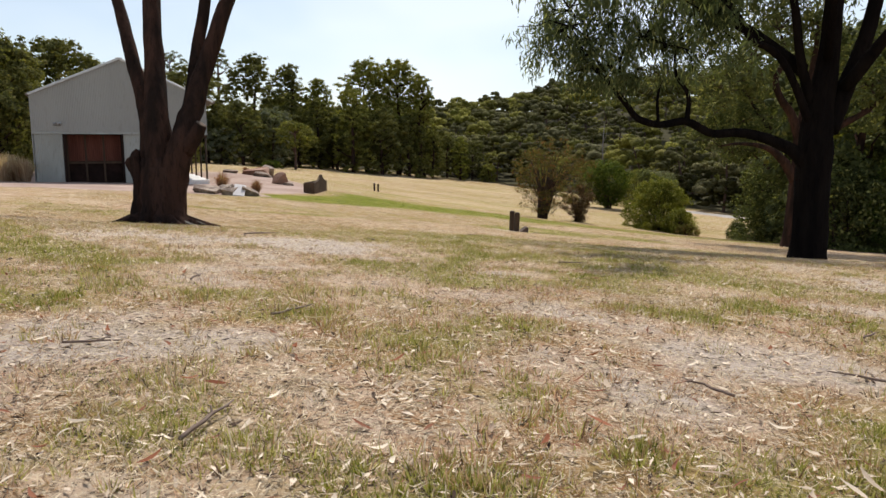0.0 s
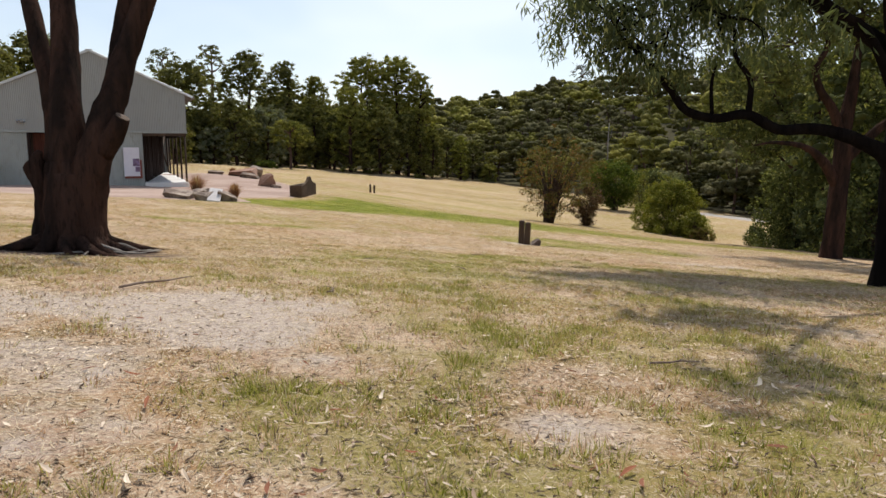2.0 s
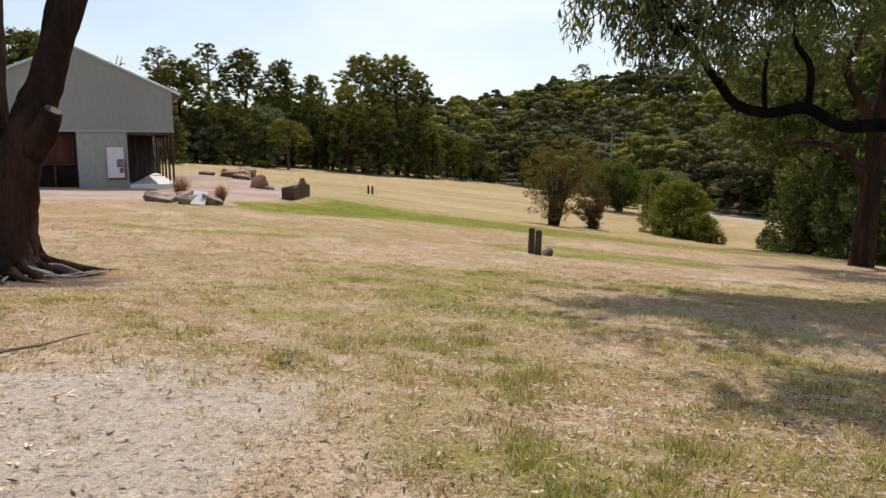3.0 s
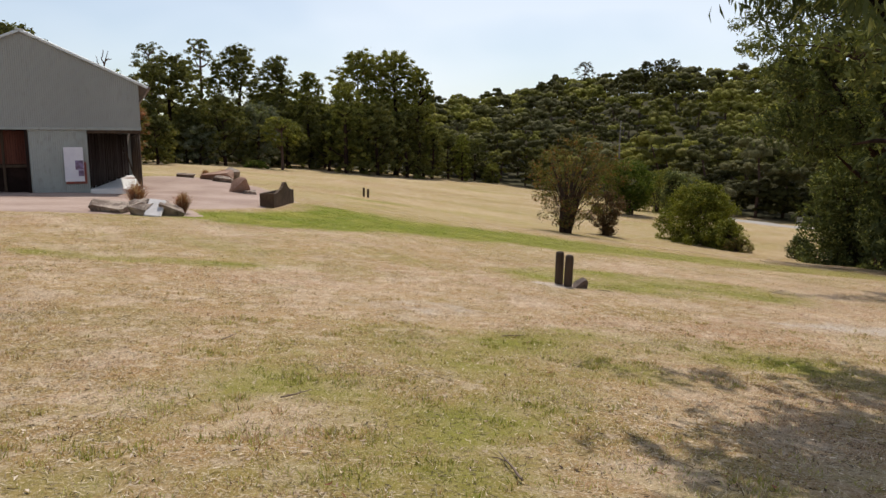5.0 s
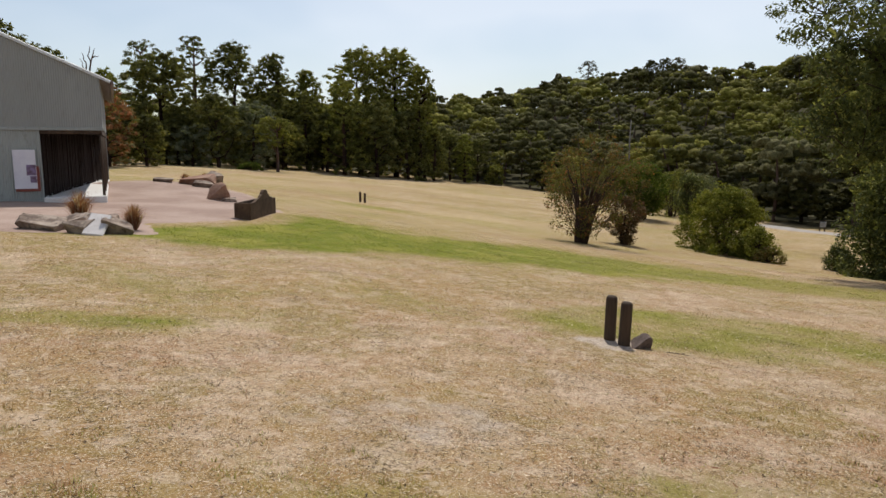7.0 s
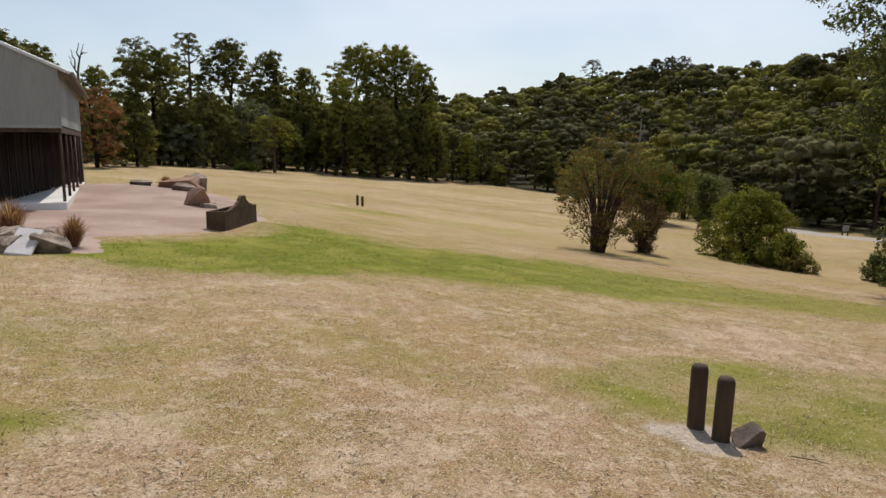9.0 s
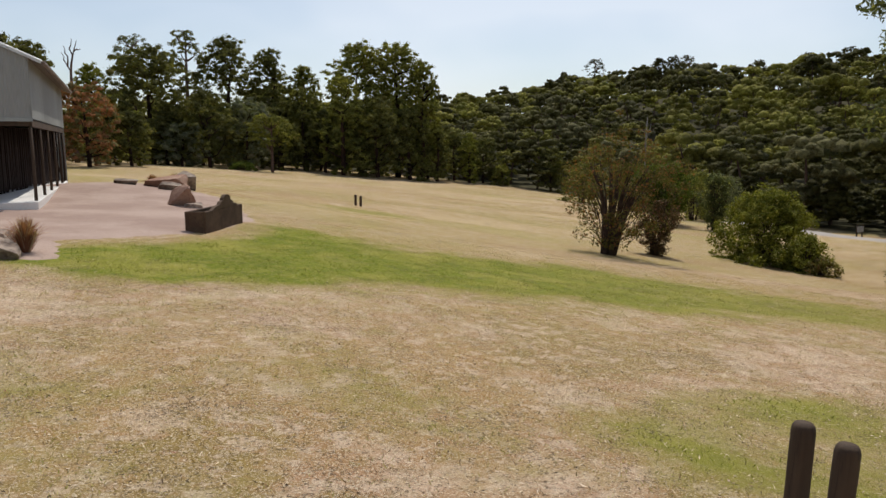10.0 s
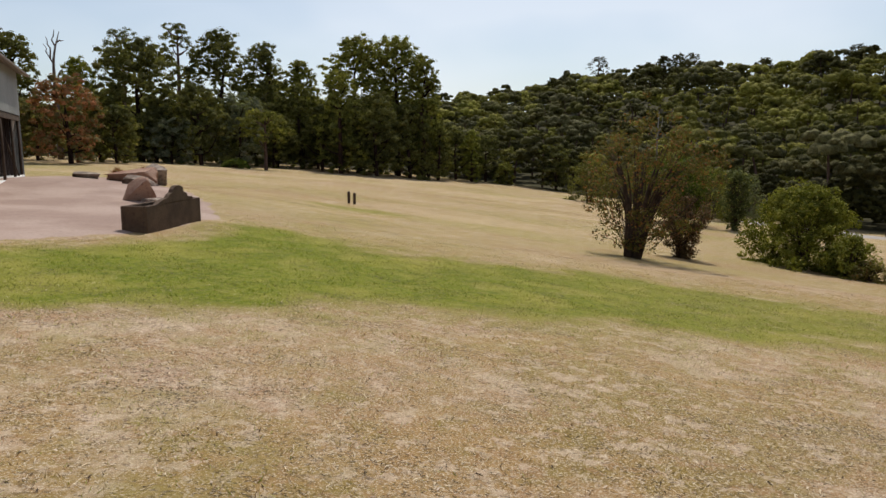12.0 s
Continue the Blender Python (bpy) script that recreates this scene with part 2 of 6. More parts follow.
LEAF_ORANGE = leaf_material("autumn_leaves", (0.153, 0.088, 0.041), (0.459, 0.196, 0.093), (0.187, 0.162, 0.068), 0.35, 0.3, False, 0.4, 0.35)
LEAF_BROWN = leaf_material("browning_leaves", (0.075, 0.07, 0.025), (0.21, 0.185, 0.065), (0.16, 0.09, 0.04), 0.15)
LEAF_THORN = leaf_material("thorn_leaves", (0.06, 0.055, 0.02), (0.19, 0.165, 0.05), (0.24, 0.11, 0.045), 0.22, 0.3)
LEAF_RUST = leaf_material("withered_leaves", (0.05, 0.04, 0.022), (0.14, 0.095, 0.05), (0.2, 0.1, 0.06), 0.2, 0.25)
LEAF_SCRUB = leaf_material("dark_scrub_leaves", (0.043, 0.052, 0.022), (0.152, 0.167, 0.058), (0.29, 0.29, 0.102), 0.1, 0.3)
LEAF_FERN = leaf_material("fresh_green_leaves", (0.035, 0.055, 0.012), (0.11, 0.14, 0.026), (0.17, 0.17, 0.05))
DRY_TUFT = leaf_material("dry_tussock_blades", (0.2, 0.09, 0.056), (0.4, 0.2, 0.125), (0.55, 0.42, 0.3), 0.25, 0.3)
PALE_TUFT = leaf_material("pale_tussock_blades", (0.30, 0.2, 0.14), (0.52, 0.40, 0.30), (0.6, 0.5, 0.4), 0.2, 0.35)
THATCH = leaf_material("dead_grass_shreds", (0.32, 0.225, 0.15), (0.78, 0.66, 0.49), (0.06, 0.04, 0.028), 0.14, 0.2, False, 0.9)
LITTER = leaf_material("fallen_leaves", (0.26, 0.17, 0.11), (0.82, 0.70, 0.55), (0.24, 0.10, 0.06), 0.3, 0.1)
CHIPS = leaf_material("bark_and_leaf_chips", (0.2, 0.115, 0.075), (0.82, 0.69, 0.54), (0.06, 0.038, 0.026), 0.35, 0.05)
LITTER_PART = leaf_material("fallen_gum_leaf", (0.28, 0.18, 0.12), (0.86, 0.75, 0.6), (0.28, 0.11, 0.06), 0.28, 0.1, True)
STICK = rough_material("dead_stick", (0.16, 0.11, 0.085), (0.24, 0.18, 0.14), (0.08, 0.05, 0.04), 8, 40, 0.9, 0.5, 0.005)
ROCK = rough_material("granite_boulder", (0.15, 0.105, 0.08), (0.46, 0.37, 0.295), (0.04, 0.026, 0.02), 2.6, 9, 0.9, 0.8, 0.05)
ROCK_DARK = rough_material("dark_stone", (0.085, 0.06, 0.05), (0.17, 0.125, 0.105), (0.04, 0.028, 0.022), 5, 30, 0.9, 0.8, 0.02)
ROCK_RED = rough_material("iron_stained_boulder", (0.28, 0.15, 0.10), (0.42, 0.27, 0.195), (0.15, 0.085, 0.06), 1.6, 13, 0.9, 0.8, 0.05)
STONE_PALE = rough_material("pale_stone", (0.56, 0.52, 0.5), (0.66, 0.62, 0.6), (0.4, 0.36, 0.34), 3, 26, 0.85, 0.4, 0.015)
CONCRETE = rough_material("concrete", (0.52, 0.47, 0.42), (0.62, 0.57, 0.51), (0.38, 0.33, 0.29), 1.2, 16, 0.85, 0.3, 0.01)
SLAB = rough_material("pale_smooth_concrete", (0.70, 0.67, 0.63), (0.78, 0.75, 0.71), (0.55, 0.51, 0.47), 0.9, 14, 0.5, 0.15, 0.004, spec=0.45)
TROUGH = rough_material("mossy_concrete", (0.075, 0.044, 0.027), (0.12, 0.074, 0.044), (0.034, 0.021, 0.014), 2.2, 22, 0.9, 0.5, 0.012)
TIMBER_POST = rough_material("weathered_post_timber", (0.052, 0.033, 0.021), (0.09, 0.058, 0.036), (0.024, 0.016, 0.011), 5, 34, 0.85, 0.6, 0.008, (1, 1, 0.12))
TIMBER_SLAT = rough_material("dark_slat_timber", (0.018, 0.011, 0.009), (0.034, 0.02, 0.016), (0.009, 0.006, 0.005), 3, 22, 0.85, 0.5, 0.006, (1, 1, 0.1), spec=0.1)
TIMBER_RED = rough_material("red_brown_timber", (0.105, 0.036, 0.024), (0.15, 0.056, 0.037), (0.05, 0.02, 0.015), 2.5, 18, 0.8, 0.4, 0.005, (1, 1, 0.15), spec=0.15)
FASCIA = rough_material("brown_painted_fascia", (0.16, 0.125, 0.10), (0.2, 0.16, 0.13), (0.1, 0.075, 0.06), 1.5, 12, 0.6, 0.1, 0.003)
IRON_GREEN = rough_material("painted_corrugated_iron", (0.29, 0.296, 0.278), (0.325, 0.332, 0.312), (0.255, 0.256, 0.236), 0.5, 5, 0.55, 0.1, 0.004, (1, 1, 0.35), 0.0, 0.45)
IRON_GALV = rough_material("galvanised_corrugated_iron", (0.285, 0.305, 0.29), (0.345, 0.365, 0.35), (0.22, 0.22, 0.2), 0.7, 7, 0.45, 0.1, 0.004, (1, 1, 0.35), 0.3, 0.5)
ROOF_IRON = rough_material("zinc_roof", (0.50, 0.51, 0.50), (0.58, 0.59, 0.58), (0.36, 0.34, 0.32), 0.6, 6, 0.4, 0.1, 0.004, None, 0.4, 0.5)
# behind doors and slats this near-black stands in for the unlit inside
DARK = rough_material("dark_timber_and_shade", (0.02, 0.013, 0.011), (0.035, 0.02, 0.017), (0.01, 0.007, 0.006), 2, 14, 0.9, 0.4, 0.01, spec=0.05)
BOARD = rough_material("sign_paper", (0.70, 0.67, 0.72), (0.76, 0.73, 0.76), (0.62, 0.58, 0.64), 1.5, 12, 0.6, 0.05, 0.002)
PRINT = rough_material("printed_picture", (0.15, 0.09, 0.13), (0.30, 0.22, 0.36), (0.08, 0.06, 0.07), 9, 22, 0.6, 0.0, 0.001)
MAROON = rough_material("maroon_board", (0.20, 0.05, 0.035), (0.25, 0.07, 0.05), (0.12, 0.035, 0.03), 2, 18, 0.6, 0.1, 0.002)
METAL_GREY = rough_material("grey_metal", (0.3, 0.3, 0.3), (0.36, 0.36, 0.36), (0.2, 0.2, 0.2), 2, 18, 0.45, 0.1, 0.002, None, 0.6, 0.5)
WHITE_PAINT = rough_material("white_paint", (0.72, 0.71, 0.68), (0.78, 0.77, 0.74), (0.55, 0.52, 0.48), 3, 20, 0.6, 0.1, 0.002)


# ---- mesh tools ----
def smooth_noise(x, y, scale, seed=0.0):
    """Cheap smooth noise in about -1 to 1, on arrays."""
    x, y = x / scale + seed * 1.7, y / scale - seed * 2.3
    return (np.sin(1.3 * x + 1.1 * np.sin(0.9 * y + seed)) + np.sin(1.7 * y + 1.3 * np.sin(1.1 * x - seed)) + np.sin(1.1 * (x + y) + seed * 3)) / 3


def mesh_object(name, verts, faces, mat, parent=None, smooth=False, label=""):
    """One mesh object from arrays; faces is an array of quads or of triangles."""
    verts, faces = np.asarray(verts, np.float32), np.asarray(faces, np.int32)
    me = bpy.data.meshes.new(name)
    k = faces.shape[1]
    me.vertices.add(len(verts))
    me.vertices.foreach_set("co", verts.ravel())
    me.loops.add(faces.size)
    me.loops.foreach_set("vertex_index", faces.ravel())
    me.polygons.add(len(faces))
    me.polygons.foreach_set("loop_start", np.arange(0, faces.size, k, dtype=np.int32))
    if smooth:
        me.polygons.foreach_set("use_smooth", np.ones(len(faces), bool))
    me.update(calc_edges=True)
    me.materials.append(mat)
    ob = new(name, me)
    ob.parent = parent
    if label:
        ob["label"] = label
    return ob


def part(name, bm, mat, parent=None, label="", smooth=False):
    """Links a bmesh as one mesh object under a thing or a part."""
    bmesh.ops.recalc_face_normals(bm, faces=bm.faces)
    me = bpy.data.meshes.new(name)
    bm.to_mesh(me)
    bm.free()
    if smooth:
        for p in me.polygons:
            p.use_smooth = True
    me.materials.append(mat)
    ob = new(name, me)
    ob.parent = parent
    if label:
        ob["label"] = label
    return ob


def empty(name, m, label, category, group="", kind=""):
    ob = new(name)
    ob.matrix_world = m
    ob.empty_display_size = 0.2
    return tagged(ob, label, category, group, kind)


def box(bm, lo, hi, bevel=0.0, m=None):
    """A box between two corners, its edges bevelled."""
    lo, hi = Vector(lo), Vector(hi)
    made = bmesh.ops.create_cube(bm, size=1, matrix=(m or Matrix()) @ Matrix.Translation((lo + hi) / 2) @ Matrix.Diagonal((*(hi - lo), 1)))
    if bevel:
        edges = list({e for v in made["verts"] for e in v.link_edges})
        bmesh.ops.bevel(bm, geom=edges, offset=bevel, segments=1, affect="EDGES")
    return bm


def tube_arrays(points, radii, sides=10, rough=0.0, seed=0.0, cap=True):
    """A swept tube round a line of points, as vertices and quads."""
    P = [Vector(p) for p in points]
    verts, faces = [], []
    ref = Vector((0.13, 0.97, 0.2))
    for i, (p, r) in enumerate(zip(P, radii)):
        t = (P[min(i + 1, len(P) - 1)] - P[max(i - 1, 0)]).normalized()
        u = t.cross(ref)
        if u.length < 0.1:
            u = t.cross(Vector((1, 0, 0)))
        u.normalize()
        w = t.cross(u)
        for k in range(sides):
            a = 2 * math.pi * k / sides
            f = r * (1 + rough * (0.6 * math.sin(3 * a + seed + 0.8 * i) + 0.4 * math.sin(5 * a - 1.7 * i + seed * 2)))
            verts.append(p + u * (f * math.cos(a)) + w * (f * math.sin(a)))
    for i in range(len(P) - 1):
        for k in range(sides):
            a, b = i * sides + k, i * sides + (k + 1) % sides
            faces.append((a, b, b + sides, a + sides))
    if cap:
        n = len(verts)
        verts += [P[0], P[-1]]
        e = (len(P) - 1) * sides
        for k in range(0, sides):
            faces.append((n, (k + 1) % sides, k, n))
            faces.append((n + 1, e + k, e + (k + 1) % sides, n + 1))
    return verts, faces


def tubes_object(name, list_of_tubes, mat, parent, label="", sides=10, rough=0.06):
    """Several swept tubes that have grown together, as one mesh."""
    bm = bmesh.new()
    for i, (pts, radii) in enumerate(list_of_tubes):
        vs, fs = tube_arrays(pts, radii, sides, rough, i * 1.3)
        made = [bm.verts.new(v) for v in vs]
        for f in fs:
            ids = []
            for q in f:
                if q not in ids:
                    ids.append(q)
            bm.faces.new([made[q] for q in ids])
    return part(name, bm, mat, parent, label, smooth=True)


def curve_points(points, radii, steps=5):
    """Catmull-Rom through points, with radii."""
    P = [Vector(p) for p in points]
    P = [2 * P[0] - P[1]] + P + [2 * P[-1] - P[-2]]
    out, rr = [], []
    for i in range(1, len(P) - 2):
        for s in range(steps):
            t = s / steps
            a, b, c, d = P[i - 1:i + 3]
            out.append(0.5 * (2 * b + (c - a) * t + (2 * a - 5 * b + 4 * c - d) * t * t + (3 * b - a - 3 * c + d) * t ** 3))
            rr.append(radii[i - 1] * (1 - t) + radii[i] * t)
    out.append(P[-2])
    rr.append(radii[-1])
    return out, rr


def leaf_quads(rng, centers, outward, size, slim=0.5, droop=0.0, spread=0.7, lift=0.35):
    """Kite-shaped leaves or leaf clumps at centers; outward leans their faces."""
    n = len(centers)
    nrm = outward * 0.7 + rng.normal(size=(n, 3)) * spread + np.array([0, 0, lift])
    nrm /= np.linalg.norm(nrm, axis=1)[:, None] + 1e-9
    along = rng.normal(size=(n, 3)) + np.array([0, 0, -droop])
    along -= nrm * (along * nrm).sum(1)[:, None]
    along /= np.linalg.norm(along, axis=1)[:, None] + 1e-9
    side = np.cross(nrm, along)
    s = size * rng.uniform(0.6, 1.4, n)[:, None]
    w = s * slim * rng.uniform(0.7, 1.3, n)[:, None]
    bend = nrm * s * rng.uniform(-0.15, 0.15, n)[:, None]
    v = np.empty((n, 4, 3))
    v[:, 0] = centers - along * s * 0.5
    v[:, 1] = centers + side * w * 0.5 + bend
    v[:, 2] = centers + along * s * 0.5
    v[:, 3] = centers - side * w * 0.5 + bend
    return v.reshape(-1, 3)


def quads_index(n):
    return np.arange(4 * n, dtype=np.int32).reshape(-1, 4)


def clump_cloud(rng, centers, radii, per, flat=0.75, dome=False):
    """Leaf places on and in blobs: returns places and outward directions."""
    n = len(centers)
    d = rng.normal(size=(n * per, 3))
    d /= np.linalg.norm(d, axis=1)[:, None]
    if dome:
        d[:, 2] = np.where(d[:, 2] < -0.45, -d[:, 2], d[:, 2])
    r = rng.uniform(0.78, 1.12, n * per) if dome else rng.uniform(0.35, 1.0, n * per) ** 0.5 * rng.uniform(0.75, 1.2, n * per)
    c = np.repeat(centers, per, 0)
    R = np.repeat(radii, per)[:, None]
    p = c + d * r[:, None] * R * np.array([1, 1, flat])
    return p, d


def lobe_proto():
    """A unit ball of twelve points, as arrays."""
    bm = bmesh.new()
    bmesh.ops.create_icosphere(bm, subdivisions=1, radius=1.0)
    bm.verts.ensure_lookup_table()
    v, f = np.array([q.co[:] for q in bm.verts]), np.array([[q.index for q in p.verts] for p in bm.faces if p.calc_center_median().z > -0.45])
    bm.free()
    return v, f


LOBE_V, LOBE_F = lobe_proto()


def lobes(rng, centres, radii, flat=0.75):
    """Uneven leafy lumps at the centres: points and triangles."""
    n, k = len(centres), len(LOBE_V)
    r = np.asarray(radii)[:, None] * rng.uniform(0.72, 1.2, (n, k))
    v = np.asarray(centres)[:, None, :] + LOBE_V[None] * r[:, :, None] * np.array([1, 1, flat])
    f = LOBE_F[None] + (np.arange(n) * k)[:, None, None]
    return v.reshape(-1, 3), f.reshape(-1, 3)


def leafy_mesh(name, lump_v, lump_f, leaf_v, mat, parent=None, label=""):
    """Lumps under a coat of leaves, as one mesh of triangles."""
    k = len(lump_v)
    q = quads_index(len(leaf_v) // 4) + k
    tri = np.concatenate([lump_f, q[:, [0, 1, 2]], q[:, [0, 2, 3]]])
    ob = mesh_object(name, np.concatenate([lump_v, leaf_v]), tri, mat, parent, label=label)
    smooth = np.zeros(len(tri), bool)
    smooth[:len(lump_f)] = True
    ob.data.polygons.foreach_set("use_smooth", smooth)
    return ob


# ---- the lie of the land ----
LINE_Y = [-5, 4, 10, 15, 20, 27, 36, 48, 62, 80, 100, 130]
LINE_Z = [1.22, 0.89, 0.42, -0.2, -0.6, -0.98, -1.45, -2.06, -2.85, -3.3, -3.7, -4.3]
FALL_Y = [0, 12, 22, 34, 46, 62, 80, 110]
FALL_S = [0.05, 0.062, 0.09, 0.118, 0.158, 0.126, 0.109, 0.1]


def soft_interp(y, ys, zs):
    """Interpolation with eased corners."""
    s = 0
    for o, w in ((-2.4, 0.15), (-1.2, 0.2), (0, 0.3), (1.2, 0.2), (2.4, 0.15)):
        s = s + w * np.interp(y + o, ys, zs)
    return s


def height(x, y):
    """The ground's height; takes arrays."""
    x, y = np.asarray(x, float), np.asarray(y, float)
    left, right = np.interp(y, [0, 20, 40, 60, 90], [14, 13, 10, 18, 40]), np.interp(y, [0, 30, 60, 90], [25, 22, 26, 40])
    across = np.where(x < 0, left * np.tanh(x / left), right * np.tanh(x / right))
    z = soft_interp(y, LINE_Y, LINE_Z) - soft_interp(y, FALL_Y, FALL_S) * across
    z = z + 0.27 * np.exp(-((x + 15.3) / 3.2) ** 2 - ((y - 49.5) / 4.5) ** 2)
    z = z - 0.25 * np.exp(-((y - 54) / 10) ** 2) * np.clip((x + 11) / 6, 0, 1)
    z = z - 0.14 * np.exp(-((x + 5.4) ** 2 + ((y - 12.6) / 0.8) ** 2) / 9.0)
    z = z + 0.12 * np.exp(-((x + 6.4) / 1.1) ** 2 - ((y - 37.1) / 1.5) ** 2)
    # the wooded hill beyond the valley
    dx, dy = x, y - 20
    r, az = np.hypot(dx, dy), np.degrees(np.arctan2(dx, np.maximum(dy, 1e-3)))
    top = np.interp(az, [-60, -25, -8, -1, 6, 9, 13.5, 17.7, 21.8, 25.6, 31.6, 60, 90], [2, 2, 4, 7, 15.5, 19.5, 23, 24.5, 23, 24.5, 27.5, 30, 24])
    t = np.clip((r - 95) / (290 - 95), 0, 1)
    t = t * t * (3 - 2 * t)
    return z + np.where(dy > 0, (top + 5) * t, 0) + 0.02 * smooth_noise(x, y, 0.9) + 0.05 * smooth_noise(x, y, 4.0, 2.0) * np.clip(r / 40, 0, 1)


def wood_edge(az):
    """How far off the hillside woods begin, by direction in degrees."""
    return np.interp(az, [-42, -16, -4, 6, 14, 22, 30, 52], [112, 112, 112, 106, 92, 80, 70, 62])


def ground_z(x, y):
    return float(height(np.array([x]), np.array([y]))[0])


def inside(poly, x, y):
    """Signed distance to a polygon, positive inside; takes arrays."""
    d, hit = np.full(x.shape, 1e9), np.zeros(x.shape, bool)
    for (ax, ay), (bx, by) in zip(poly, poly[1:] + poly[:1]):
        ex, ey = bx - ax, by - ay
        t = np.clip(((x - ax) * ex + (y - ay) * ey) / (ex * ex + ey * ey), 0, 1)
        d = np.minimum(d, np.hypot(x - ax - t * ex, y - ay - t * ey))
        cross = ((ay > y) != (by > y)) & (x < (bx - ax) * (y - ay) / (by - ay + 1e-12) + ax)
        hit ^= cross
    return np.where(hit, d, -d)


GREEN_STRIP = [(-9.2, 30.2), (-7.4, 32.6), (-6.5, 34.2), (-5.9, 37.2), (-6.2, 39.6), (-4.2, 38.4), (-1.5, 36.6), (2.4, 37.6), (8.4, 36.4), (15, 34), (15, 31),
               (5.1, 30.2), (2.6, 29.5), (-0.4, 29.4), (-3.0, 28.5), (-5.1, 27.7), (-8.6, 28.2)]
YARD = [(-40, 33), (-26, 30), (-17, 27.6), (-12.8, 27.1), (-11.3, 27.3), (-9.9, 27.9), (-8.3, 28.8), (-6.95, 29.0), (-7.6, 30.1), (-8.5, 31.9), (-7.6, 33.1), (-6.8, 34.3), (-6.0, 37.2), (-6.5, 39.8), (-8.0, 43.5), (-10.0, 47.2), (-13.5, 51), (-20, 54), (-30, 57), (-44, 52)]


def spot(x, y, cx, cy, rx, ry):
    """1 in the middle of an oval spot, 0 at its edge and outside."""
    return np.clip(1.25 - 1.25 * np.hypot((x - cx) / rx, (y - cy) / ry), 0, 1)


def covers(x, y):
    """How green, bare and mulched the ground is."""
    wob = 0.6 * smooth_noise(x, y, 0.8, 4) + 0.4 * smooth_noise(x, y, 0.3, 7) + 0.5 * smooth_noise(x, y, 1.9, 5)
    strip = inside(GREEN_STRIP, x, y) + 0.95 * wob
    green = np.clip(0.52 + strip / 2.4, 0, 1.0) * np.interp(x, [-6, 1, 6, 14], [1, 0.92, 0.82, 0.68])
    green = np.maximum(green, 0.34 * np.clip(0.5 + (strip + 3.2) / 3.0, 0, 1))
    green = np.maximum(green, np.clip(1.9 * spot(x, y, 4.1, 22.9, 4.2, 2.5), 0, 0.84) * (0.85 + 0.25 * smooth_noise(x, y, 0.6, 3)))
    green = np.maximum(green, np.clip(2.2 * spot(x, y, -5.3, 20.25, 2.9, 0.62), 0, 0.95) * (0.8 + 0.3 * smooth_noise(x, y, 0.7, 8)))
    green = np.maximum(green, 0.5 * np.clip(1.6 * spot(x, y, -4.0, 22.6, 6.5, 3.4), 0, 1) * (0.7 + 0.5 * smooth_noise(x, y, 0.8, 1)))
    green = np.maximum(green, 0.78 * np.clip(1.5 * spot(x, y, 1.9, 15.6, 5.2, 1.9), 0, 1) * (0.7 + 0.55 * smooth_noise(x, y, 0.5, 2)))
    green = np.maximum(green, 0.75 * np.clip(1.5 * spot(x, y, -0.6, 13.4, 2.4, 2.6), 0, 1) * (0.75 + 0.45 * smooth_noise(x, y, 0.45, 9)))
    green = np.maximum(green, 0.62 * np.clip(1.3 * spot(x, y, 0.2, 10.2, 6.5, 4.0), 0, 1) * (0.75 + 0.4 * smooth_noise(x, y, 0.4, 6) + 0.3 * smooth_noise(x, y, 1.1, 4)))
    green = np.maximum(green, 0.8 * np.clip(1.8 * spot(x, y, -16, 28.6, 12, 1.5), 0, 1) * (0.8 + 0.35 * smooth_noise(x, y, 1.4, 4)))
    green = np.maximum(green, np.clip(1.7 * spot(x, y, -5.0, 54.6, 3.2, 2.4), 0, 0.75))
    green = np.maximum(green, 0.5 * np.clip(1.6 * spot(x, y, -4.4, 42.5, 2.6, 6.0), 0, 1) * (0.75 + 0.45 * smooth_noise(x, y, 0.9, 6)))
    green = np.maximum(green, 0.7 * np.clip(1.6 * spot(x, y, 12, 31.5, 9, 2.2), 0, 1))
    near = np.clip((12.5 - y) / 6, 0, 1)
    patch = smooth_noise(x, y, 0.22, 9) * 0.35 + smooth_noise(x, y, 0.5, 1) * 0.45 + smooth_noise(x, y, 1.3, 3) * 0.4
    green = np.maximum(green, near * np.clip(patch * 1.3 + 0.3, 0, 0.66))
    green = np.maximum(green, np.where(y > 20, 0.36, 0.6) * np.clip(smooth_noise(x, y, 3.1, 8) + 0.5 * smooth_noise(x, y, 0.9, 2) - 0.05, 0, 1) * np.clip((y - 11) / 2, 0, 1))
    bare = near * np.clip(-patch * 1.3 + 0.1, 0, 0.7)
    bx, by = x + 0.3 * smooth_noise(x, y, 0.5, 3) + 0.12 * smooth_noise(x, y, 0.17, 5), y + 0.3 * smooth_noise(x, y, 0.6, 7) + 0.12 * smooth_noise(x, y, 0.2, 1)
    bare = np.maximum(bare, 0.9 * spot(bx, by, -2.6, 7.2, 2.2, 1.0))
    bare = np.maximum(bare, np.clip(1.5 * spot(bx, by, -1.5, 7.3, 1.15, 1.15), 0, 0.95))
    bare = np.maximum(bare, 0.9 * spot(x, y, -1.5, 2.45, 1.0, 0.4))
    bare = np.maximum(bare, 0.75 * spot(x, y, -1.4, 4.1, 0.7, 0.35))
    bare = np.maximum(bare, 0.75 * spot(x, y, 0.45, 5.4, 0.5, 0.4))
    bare = np.maximum(bare, 0.9 * spot(x, y, 1.12, 3.0, 0.4, 0.3))
